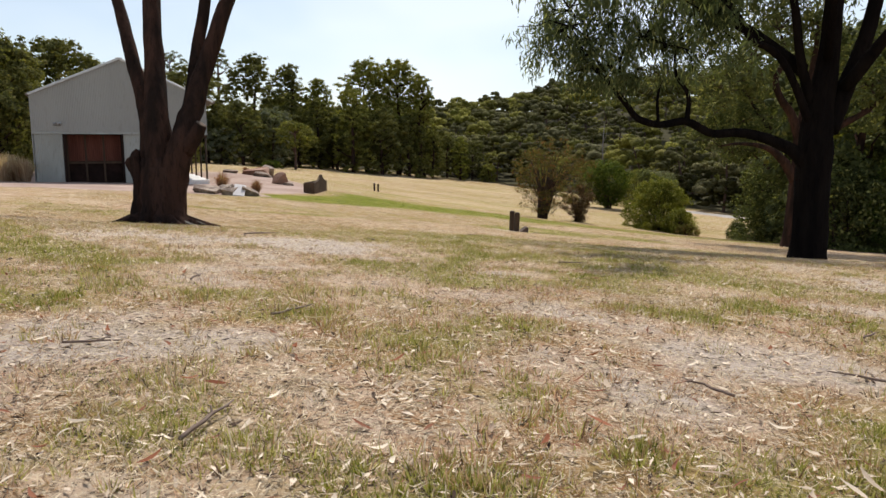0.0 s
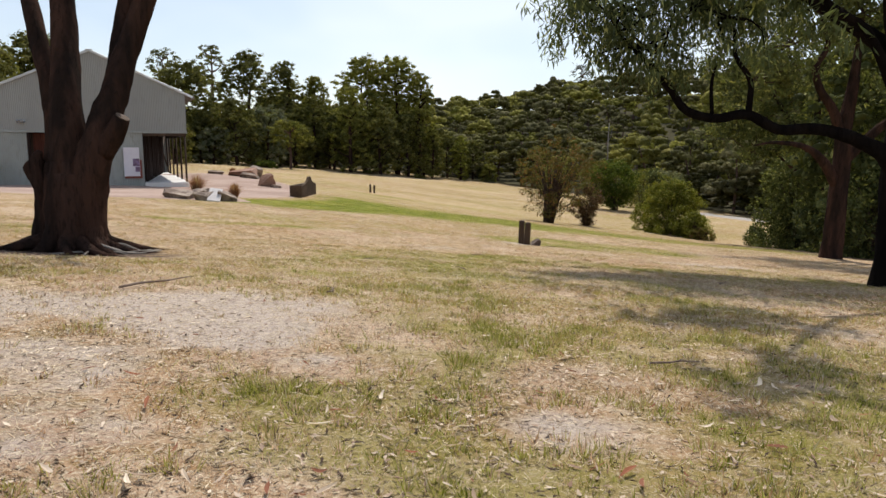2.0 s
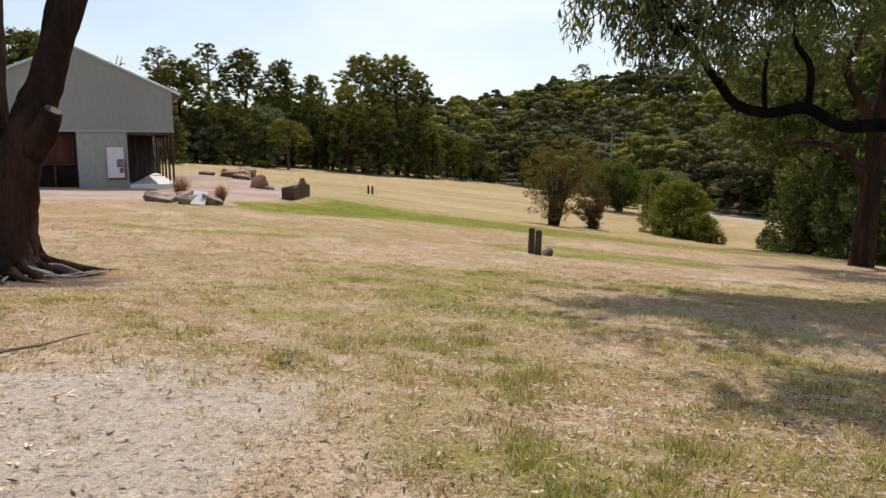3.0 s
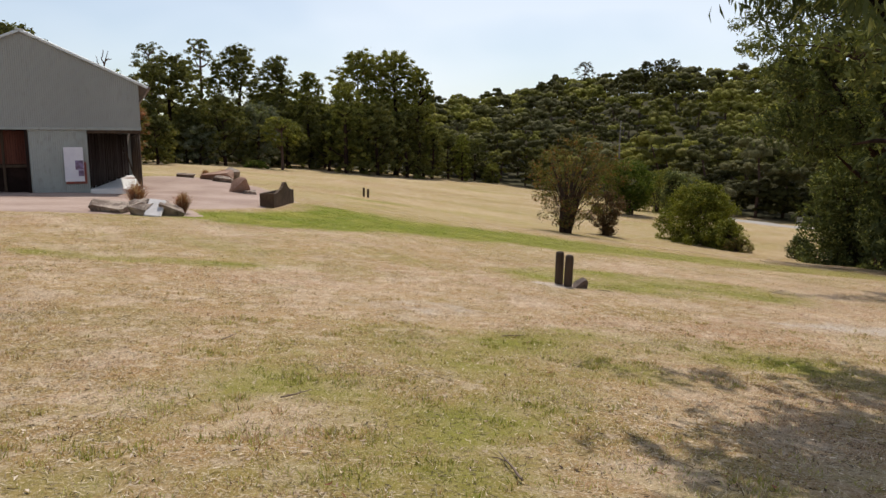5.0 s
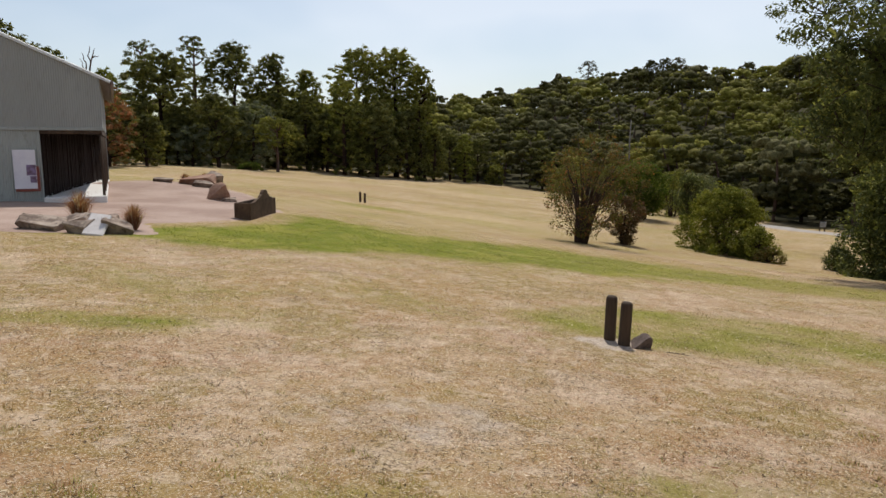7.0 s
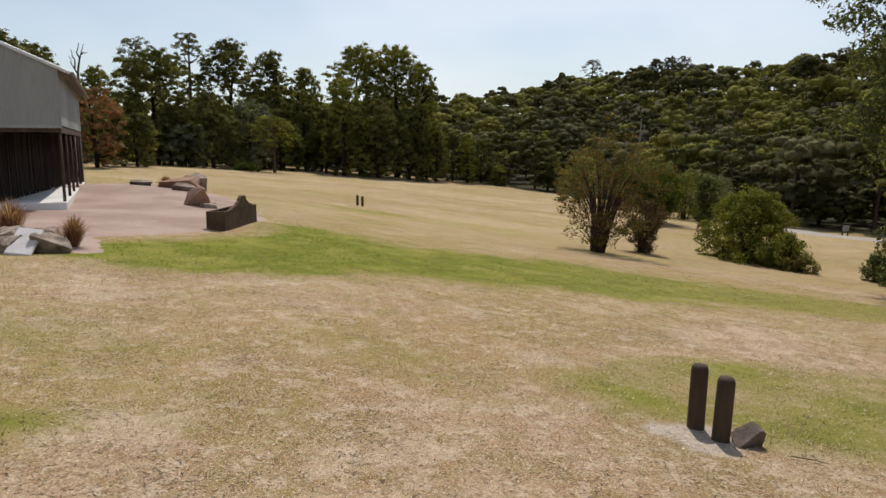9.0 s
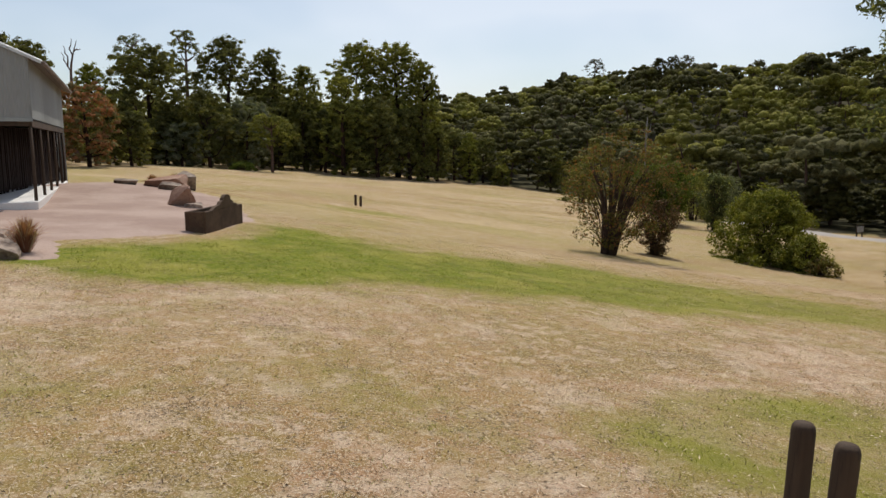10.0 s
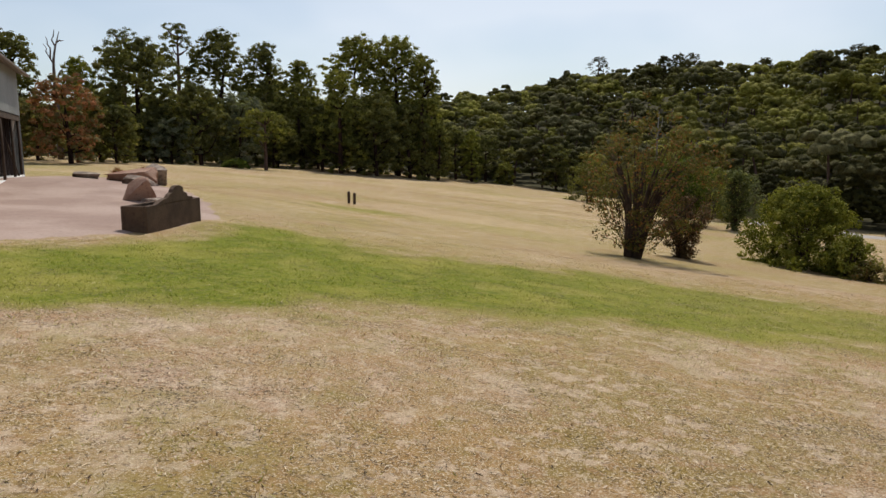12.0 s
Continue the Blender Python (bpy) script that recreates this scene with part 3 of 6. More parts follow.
    bare = np.maximum(bare, 0.75 * spot(x, y, 6.0, 18.7, 2.9, 0.9))
    bare = np.maximum(bare, np.clip(1.8 * spot(x, y, 1.95, 21.5, 0.62, 0.5), 0, 1))
    bare = np.maximum(bare, 0.5 * spot(x, y, -0.6, 17.6, 2.6, 1.5))
    bare = np.maximum(bare, 0.4 * np.clip(smooth_noise(x, y, 7, 5), 0, 1) * (y > 42))
    mulch = np.maximum(1.2 * spot(x, y, -5.2, 12.0, 2.6, 2.1), 0.8 * spot(x, y, 17.5, 31, 6, 5))
    return np.clip(green, 0, 1) * (1 - 0.8 * np.clip(bare, 0, 1)), bare, mulch


def graded(parts):
    """Grid lines: (from, to, step) pieces joined up."""
    out = []
    for a, b, s in parts:
        out += list(np.arange(a, b, s))
    return np.array(out + [parts[-1][1]])


def build_ground():
    xs = graded([(-700, -200, 50), (-200, -60, 10), (-60, -16, 2), (-16, -6, 0.5), (-6, 6, 0.2), (6, 16, 0.5), (16, 60, 2), (60, 200, 10), (200, 700, 50)])
    ys = graded([(-700, -100, 60), (-100, -12, 8), (-12, 0, 1), (0, 12, 0.2), (12, 42, 0.4), (42, 70, 1), (70, 140, 3), (140, 330, 8), (330, 900, 57)])
    X, Y = np.meshgrid(xs, ys)
    x, y = X.ravel(), Y.ravel()
    z = height(x, y)
    w, h = len(xs), len(ys)
    i = np.arange(w * h).reshape(h, w)
    faces = np.stack([i[:-1, :-1], i[:-1, 1:], i[1:, 1:], i[1:, :-1]], -1).reshape(-1, 4)
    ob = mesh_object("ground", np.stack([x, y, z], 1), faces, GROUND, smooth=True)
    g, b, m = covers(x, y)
    # far marks the ground beneath the woods, which is coloured as shaded
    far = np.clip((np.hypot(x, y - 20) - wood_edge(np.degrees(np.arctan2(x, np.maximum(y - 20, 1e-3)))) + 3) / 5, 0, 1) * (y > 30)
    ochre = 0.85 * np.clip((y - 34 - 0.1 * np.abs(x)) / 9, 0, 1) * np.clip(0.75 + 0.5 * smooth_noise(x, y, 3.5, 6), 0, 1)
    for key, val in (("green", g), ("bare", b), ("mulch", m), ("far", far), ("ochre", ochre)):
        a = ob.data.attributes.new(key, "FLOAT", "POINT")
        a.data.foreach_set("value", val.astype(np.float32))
    tagged(ob, "sloping paddock of dry straw-coloured grass with bare patches", "ground", kind="structure")


build_ground()


def draped(name, poly, mat, lift, step, label, category):
    """A thin sheet laid over the land inside a polygon."""
    from mathutils.geometry import delaunay_2d_cdt
    rim = []
    for k, (a, b) in enumerate(zip(poly, poly[1:] + poly[:1])):
        n = max(1, int(math.dist(a, b) / step))
        for s in range(n):
            t = s / n
            px, py = a[0] + (b[0] - a[0]) * t, a[1] + (b[1] - a[1]) * t
            rim.append(Vector((px + 0.16 * math.sin(px * 3.1 + py * 2.3), py + 0.16 * math.sin(py * 2.9 - px * 3.7))))
    xs, ys = [p[0] for p in poly], [p[1] for p in poly]
    gx, gy = np.meshgrid(np.arange(min(xs), max(xs), step), np.arange(min(ys), max(ys), step))
    gx, gy = gx.ravel(), gy.ravel()
    keep = inside(poly, gx, gy) > step * 0.6
    pts = rim + [Vector((a, b)) for a, b in zip(gx[keep], gy[keep])]
    vs, _, fs, *_ = delaunay_2d_cdt(pts, [], [list(range(len(rim)))], 1, 0.001)
    vx, vy = np.array([v.x for v in vs]), np.array([v.y for v in vs])
    z = height(vx, vy) + np.where(np.arange(len(vs)) < len(rim), -0.03, lift)
    me = bpy.data.meshes.new(name)
    me.from_pydata([(v.x, v.y, q) for v, q in zip(vs, z)], [], [list(f) for f in fs])
    for p in me.polygons:
        p.use_smooth = True
    me.materials.append(mat)
    return tagged(new(name, me), label, category, kind="structure")


draped("gravel_yard", YARD, GRAVEL, 0.03, 0.45, "pinkish gravel yard round the barn", "gravel yard")
draped("road", [(24, 84), (27.5, 78), (31.5, 72.5), (37, 67.5), (46, 62), (70, 53), (72, 56), (49, 64.5), (40, 69.5), (34, 74.5), (30.5, 79.5), (27.5, 85.5)], ROAD, 0.12, 1.2, "pale unsealed road below the paddock", "road")


# ---- the barn ----
BARN = pose(-13.07, 38.75, -0.38, 0, 0, 25.2)       # x runs back along the front towards the left as minus, y along the side
B_W, B_L, BAND, EAVE, RIDGE, VER = 8.3, 13.6, 2.74, 4.58, 6.47, 2.05


def corrugated(name, outline, origin, along, up, mat, parent, label, pitch=0.076, depth=0.011):
    """Corrugated sheet on a plane: outline gives (low, high) at each place along it."""
    n = max(2, int((outline[-1][0] - outline[0][0]) / (pitch / 4)))
    s = np.linspace(outline[0][0], outline[-1][0], n)
    lo = np.interp(s, [o[0] for o in outline], [o[1] for o in outline])
    hi = np.interp(s, [o[0] for o in outline], [o[2] for o in outline])
    o, a, u = np.array(origin), np.array(along), np.array(up)
    nrm = np.cross(a, u)
    wave = depth * np.sin(2 * np.pi * s / pitch)[:, None] * nrm
    front = np.stack([o + s[:, None] * a + lo[:, None] * u + wave, o + s[:, None] * a + hi[:, None] * u + wave], 1)
    v = np.concatenate([front.reshape(-1, 3), (front - nrm * 0.03).reshape(-1, 3)])
    k = np.arange(n - 1) * 2
    f1 = np.stack([k, k + 2, k + 3, k + 1], 1)
    ends = np.array([[0, 1, 2 * n + 1, 2 * n], [2 * n - 2, 4 * n - 2, 4 * n - 1, 2 * n - 1]])
    return mesh_object(name, v, np.concatenate([f1, f1[:, ::-1] + 2 * n, ends]), mat, parent, label=label)


VFLOOR = 0.24


def build_barn():
    barn = empty("barn", BARN, "long gabled barn of grey-green corrugated iron and dark timber", "barn")
    # local axes: the front runs from x=0 (corner by the verandah) to x=-B_W, the length along +y
    mid = -B_W / 2
    corrugated("gable_wall", [(0, BAND, EAVE), (B_W / 2, BAND, RIDGE), (B_W, BAND, EAVE)], (-B_W, 0, 0), (1, 0, 0), (0, 0, 1), IRON_GREEN, barn, "grey-green corrugated iron gable")
    corrugated("side_wall", [(0, BAND, EAVE), (B_L, BAND, EAVE)], (0, 0, 0), (0, 1, 0), (0, 0, 1), IRON_GREEN, barn, "corrugated iron upper side wall")
    corrugated("side_wall", [(0, 0, EAVE), (B_L, 0, EAVE)], (-B_W, B_L, 0), (0, -1, 0), (0, 0, 1), IRON_GREEN, barn, "corrugated iron side wall")
    corrugated("rear_wall", [(0, 0, EAVE), (B_W / 2, 0, RIDGE), (B_W, 0, EAVE)], (0, B_L, 0), (-1, 0, 0), (0, 0, 1), IRON_GREEN, barn, "corrugated iron rear gable")
    # lower front: corner pier, doorway, sign wall, open verandah
    corrugated("wall_panel", [(0, 0, BAND - 0.05)] + [(1.28, 0, BAND - 0.05)], (-B_W + 0.06, 0.06, 0), (1, 0, 0), (0, 0, 1), IRON_GALV, barn, "galvanised corrugated wall panel")
    corrugated("wall_panel", [(0, 0, BAND - 0.05), (2.12, 0, BAND - 0.05)], (-VER - 2.12, 0.06, 0), (1, 0, 0), (0, 0, 1), IRON_GALV, barn, "galvanised corrugated wall panel")
    bm = bmesh.new()
    box(bm, (-B_W, -0.035, BAND - 0.09), (0.02, 0.0, BAND + 0.03), 0.008)
    part("flashing", bm, IRON_GALV, barn, "galvanised flashing below the gable")
    bm = bmesh.new()
    box(bm, (-VER, 0.02, BAND - 0.22), (-0.02, 0.12, BAND - 0.02), 0.01)
    part("beam", bm, TIMBER_POST, barn, "dark brown timber beam")
    bm = bmesh.new()
    box(bm, (-0.12, 0.12, BAND - 0.24), (-0.02, B_L, BAND - 0.02), 0.01)
    part("beam", bm, TIMBER_POST, barn)
    # doorway with sliding plank doors standing back from the opening
    x0, x1 = -B_W + 1.36, -VER - 2.14
    for a, b in ((x0 - 0.02, x0 + 0.1), (x1 - 0.1, x1 + 0.02)):
        bm = bmesh.new()
        box(bm, (a, 0.03, 0), (b, 0.17, BAND - 0.1), 0.012)
        part("door_post", bm, TIMBER_SLAT, barn)
    n = 3
    w = (x1 - x0 - 0.2) / n
    for k in range(n):
        door = empty("door", Matrix(), "", "")
        door.parent = barn
        for key in list(door.keys()):
            del door[key]
        xa = x0 + 0.1 + k * w
        m = 9
        for j in range(m):
            bm = bmesh.new()
            box(bm, (xa + 0.02 + j * (w - 0.04) / m + 0.004, 0.62 + 0.004 * (j % 2), 1.28), (xa + 0.02 + (j + 1) * (w - 0.04) / m - 0.004, 0.65, BAND - 0.12), 0.004)
            part("board", bm, TIMBER_RED, door)
        bm = bmesh.new()
        box(bm, (xa + 0.02, 0.56, 1.14), (xa + w - 0.02, 0.63, 1.26), 0.01)
        part("rail", bm, TIMBER_POST, door)
        bm = bmesh.new()
        box(bm, (xa - 0.04, 0.55, 0.02), (xa + 0.06, 0.66, BAND - 0.12), 0.01)
        part("stile", bm, TIMBER_POST, door)
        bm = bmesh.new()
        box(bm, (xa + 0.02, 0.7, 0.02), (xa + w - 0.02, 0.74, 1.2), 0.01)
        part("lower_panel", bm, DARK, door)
    # added sheet across the barn, coloured like the shade within
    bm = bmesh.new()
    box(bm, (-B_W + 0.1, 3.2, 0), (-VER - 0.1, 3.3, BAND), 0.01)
    part("inner_wall", bm, DARK, barn, "near-black sheet standing for the barn's unlit inside")
    # the concrete verandah floor and the slab under the barn
    bm = bmesh.new()
    box(bm, (-B_W + 0.05, 0.1, -0.35), (-VER, B_L, 0.02), 0.01)
    part("floor", bm, CONCRETE, barn, "concrete barn floor")
    bm = bmesh.new()
    box(bm, (-VER, -0.25, -0.75), (0.0, B_L + 0.1, VFLOOR), 0.02)
    part("verandah_floor", bm, SLAB, barn, "pale concrete verandah floor")
    # slatted wall that runs askew under the verandah
    SKEW = math.degrees(math.atan2(VER - 0.35, B_L))

    def slat_x(yy):
        return -VER + 0.03 + (VER - 0.35) * yy / B_L

    k, y = 0, 0.1
    rnd = random.Random(4)
    slat_meshes = []
    for j in range(6):
        bm = bmesh.new()
        hgt = BAND - 0.12 - 0.05 * rnd.random()
        box(bm, (-0.02, 0, 0.22 + 0.14 * rnd.random()), (0.02, 0.085 + 0.03 * rnd.random(), hgt), 0.004)
        me = bpy.data.meshes.new("slat")
        bm.to_mesh(me)
        bm.free()
        me.materials.append(TIMBER_SLAT)
        slat_meshes.append(me)
    while y < B_L - 0.2:
        s = new("slat", rnd.choice(slat_meshes))
        s.parent = barn
        s.matrix_local = pose(slat_x(y) + rnd.uniform(-0.012, 0.012), y, 0, rnd.uniform(-1.2, 1.2), rnd.uniform(-0.8, 0.8), -SKEW + rnd.uniform(-6, 6))
        y += 0.135 + 0.03 * rnd.random()
    for zz in (0.7, 2.0):
        bm = bmesh.new()
        box(bm, (-0.1, 0.1, zz), (-0.03, B_L - 0.1, zz + 0.1), 0.008, pose(-VER, 0, 0, 0, 0, -SKEW))
        part("wall_rail", bm, TIMBER_SLAT, barn)
    # added sheet behind the slats, interior shade put into its colour
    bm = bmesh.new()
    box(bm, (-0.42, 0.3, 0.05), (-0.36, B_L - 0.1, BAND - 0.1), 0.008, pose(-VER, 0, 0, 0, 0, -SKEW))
    part("inner_lining", bm, DARK, barn, "near-black sheet standing for the shade behind the slats")
    # verandah posts
    for yy in (0.12, 2.9, 5.7, 8.5, 11.3, B_L - 0.15):
        bm = bmesh.new()
        v, f = tube_arrays([(-0.09, yy, 0.0), (-0.085, yy, 0.2), (-0.08, yy + 0.01, 1.4), (-0.085, yy, BAND - 0.2)], [0.056, 0.052, 0.048, 0.046], 9, 0.05, yy)
        vv = [bm.verts.new(p) for p in v]
        for q in f:
            bm.faces.new([vv[i] for i in dict.fromkeys(q)])
        part("verandah_post", bm, TIMBER_POST, barn, smooth=True)
    bm = bmesh.new()
    box(bm, (-0.05, -0.05, -0.02), (0.05, 0.05, 2.6), 0.01, Matrix.Translation((-0.75, B_L - 0.1, 0.15)) @ pose(0, 0, 0, 0, 12, 0))
    part("brace", bm, WHITE_PAINT, barn, "pale diagonal brace")
    bm = bmesh.new()
    box(bm, (-0.04, -0.04, -0.02), (0.04, 0.04, 2.5), 0.01, Matrix.Translation((-0.08, B_L - 1.2, 0.2)) @ pose(0, 0, 0, 0, -14, 0))
    part("brace", bm, TIMBER_POST, barn)
    # roof: two pitches of corrugated iron with an overhang, bargeboards, gutter
    slope = math.atan2(RIDGE - EAVE, B_W / 2)
    for sgn in (1, -1):
        over = 0.38 if sgn == 1 else 0.05
        run = (B_W / 2 + over) / math.cos(slope)
        if sgn == 1:
            o, al, u = (mid, -0.06, RIDGE + 0.04), (0, 1, 0), (math.cos(slope), 0, -math.sin(slope))
        else:
            o, al, u = (mid, B_L + 0.06, RIDGE + 0.04), (0, -1, 0), (-math.cos(slope), 0, -math.sin(slope))
        corrugated("roof_sheet", [(0, 0, run), (B_L + 0.12, 0, run)], o, al, u, ROOF_IRON, barn, "weathered zinc roof")
        for yb in (-0.09, B_L + 0.06):
            bm = bmesh.new()
            box(bm, (0, 0, -0.08), (run, 0.03, 0.012), 0.006, Matrix.Translation((mid, yb, RIDGE + 0.04)) @ pose(0, 0, 0, 0, math.degrees(slope) if sgn == 1 else 180 - math.degrees(slope), 0) @ (Matrix() if sgn == 1 else Matrix.Diagonal((1, 1, -1, 1))))
            part("bargeboard", bm, ROOF_IRON, barn)
        gx = mid + sgn * (B_W / 2 + over + 0.04)
        gz = EAVE - 0.02 - (over - 0.05) * math.tan(slope)
        bm = bmesh.new()
        box(bm, (gx - 0.06, -0.08, gz - 0.05), (gx + 0.06, B_L + 0.08, gz + 0.05), 0.02)
        part("gutter", bm, FASCIA, barn, "brown eaves gutter")
        bm = bmesh.new()
        box(bm, (B_W / 2 / math.cos(slope) - 0.02, -0.05, -0.09), (run - 0.02, B_L + 0.05, -0.06), 0.004, Matrix.Translation((mid, 0, RIDGE + 0.04)) @ (Matrix() if sgn == 1 else Matrix.Diagonal((-1, 1, 1, 1))) @ pose(0, 0, 0, 0, math.degrees(slope), 0))
        part("soffit", bm, FASCIA, barn, "brown eaves lining")
    bm = bmesh.new()
    box(bm, (mid - 0.16, -0.08, RIDGE + 0.02), (mid + 0.16, B_L + 0.08, RIDGE + 0.065), 0.02)
    part("ridge_cap", bm, ROOF_IRON, barn)
    # floodlight on the gable
    lamp = empty("floodlight", BARN @ pose(-B_W + 1.15, -0.02, BAND + 0.42), "small grey twin floodlight fixed to the barn gable", "floodlight")
    bm = bmesh.new()
    box(bm, (-0.07, -0.05, -0.05), (0.07, 0.0, 0.07), 0.01)
    part("bracket", bm, METAL_GREY, lamp)
    for s in (-1, 1):
        bm = bmesh.new()
        bmesh.ops.create_cone(bm, cap_ends=True, segments=12, radius1=0.08, radius2=0.05, depth=0.14, matrix=Matrix.Translation((s * 0.11, -0.12, 0.0)) @ pose(0, 0, 0, 60, 0, s * 25))
        part("lamp_head", bm, METAL_GREY, lamp)
    # the information board
    sign = empty("notice_board", BARN @ pose(-VER - 0.82, 0.0, 0.62), "white notice with dark pictures on the barn wall", "notice board")
    bm = bmesh.new()
    box(bm, (-0.06, -0.03, -0.16), (0.72, 0.01, 0.74), 0.006)
    part("backing_board", bm, MAROON, sign)
    bm = bmesh.new()
    box(bm, (-0.08, -0.05, -0.06), (0.63, -0.034, 1.34), 0.004)
    part("paper", bm, BOARD, sign)
    bm = bmesh.new()
    box(bm, (0.32, -0.058, 0.42), (0.62, -0.053, 0.8), 0.001)
    part("picture", bm, PRINT, sign, "dark violet photograph")
    bm = bmesh.new()
    box(bm, (0.42, -0.058, 0.16), (0.62, -0.053, 0.4), 0.001)
    part("picture", bm, PRINT, sign, "dark violet photograph")


build_barn()


# ---- trees ----
def leaves_object(name, verts, mat, parent, label=""):
    return mesh_object(name, verts, quads_index(len(verts) // 4), mat, parent, label=label)


def limb(rng, a, b, r0, r1, sag=0.15, n=6):
    """A crooked limb from a to b."""
    a, b = Vector(a), Vector(b)
    L = (b - a).length
    pts, rr = [], []
    bow = Vector((rng.normal() * 0.1, rng.normal() * 0.1, sag)) * L
    for i in range(n):
        t = i / (n - 1)
        j = Vector((rng.normal(), rng.normal(), rng.normal())) * (0.035 * L if 0 < i < n - 1 else 0)
        pts.append(a.lerp(b, t) + bow * (4 * t * (1 - t)) * 0.5 + j)
        rr.append(r0 + (r1 - r0) * t)
    return pts, rr


def crown_boughs(rng, kind, h, hw):
    """Leafy boughs that make up a crown: middle, radius."""
    out = []
    if kind == "sparse":
        n, lo = int(16 + hw * 2.0), 0.46
    elif kind == "gum":
        n, lo = int(34 + hw * h * 0.42), 0.03
    else:
        n, lo = int(16 + hw * h * 0.3), 0.05
    for k in range(n):
        t = lo + (1 - lo) * ((k + rng.uniform(0, 1)) / n) ** (0.9 if kind == "round" else 0.8)
        if kind == "round":
            w = hw * math.sqrt(max(0.02, 1 - ((t - 0.38) / 0.64) ** 2))
            R = hw * rng.uniform(0.2, 0.38) + 0.15
        elif kind == "gum":
            w = hw * (0.8 + 0.25 * math.sin(math.pi * min(1, 0.05 + 0.85 * t))) * math.sqrt(max(0.04, 1 - max(0.0, (t - 0.62) / 0.4) ** 2))
            R = hw * rng.uniform(0.17, 0.32) + 0.25
        else:
            u = (t - lo) / (1 - lo)
            w = hw * (0.75 + 0.35 * math.sin(math.pi * u)) * (1 - 0.45 * u ** 3)
            R = hw * rng.uniform(0.12, 0.24) + 0.25
        a = 2.4 * k + rng.uniform(-0.7, 0.7)
        r = max(0.0, w - 0.7 * R) * math.sqrt(rng.uniform(0.35, 1))
        out.append((r * math.cos(a), r * math.sin(a), min(h * t, h - 0.7 * R), R))
    return np.array(out)


def crown_leaves(rng, boughs, per_bough, per, size, flat=0.72, solid=0.62, slim=0.62, under=-0.35, droop=0.0):
    """Clumps of leaves over each bough, their faces turned outward; lumps within."""
    m = len(boughs)
    d = rng.normal(size=(m * per_bough, 3))
    d /= np.linalg.norm(d, axis=1)[:, None]
    d[:, 2] = np.where(d[:, 2] < under, -d[:, 2], d[:, 2])
    R = np.repeat(boughs[:, 3], per_bough)
    c = np.repeat(boughs[:, :3], per_bough, 0) + d * (R * rng.uniform(0.6, 1.15, len(R)))[:, None] * np.array([1, 1, flat])
    cr = R * rng.uniform(0.24, 0.46, len(R))
    p, q = clump_cloud(rng, c, cr, per, 0.75, True)
    out = 0.75 * q + 0.6 * np.repeat(d, per, 0)
    leaf = leaf_quads(rng, p, out, size, slim, droop, 0.3, 0.1)
    lv, lf = lobes(rng, c, cr * solid, 0.75)
    return lv, lf, leaf


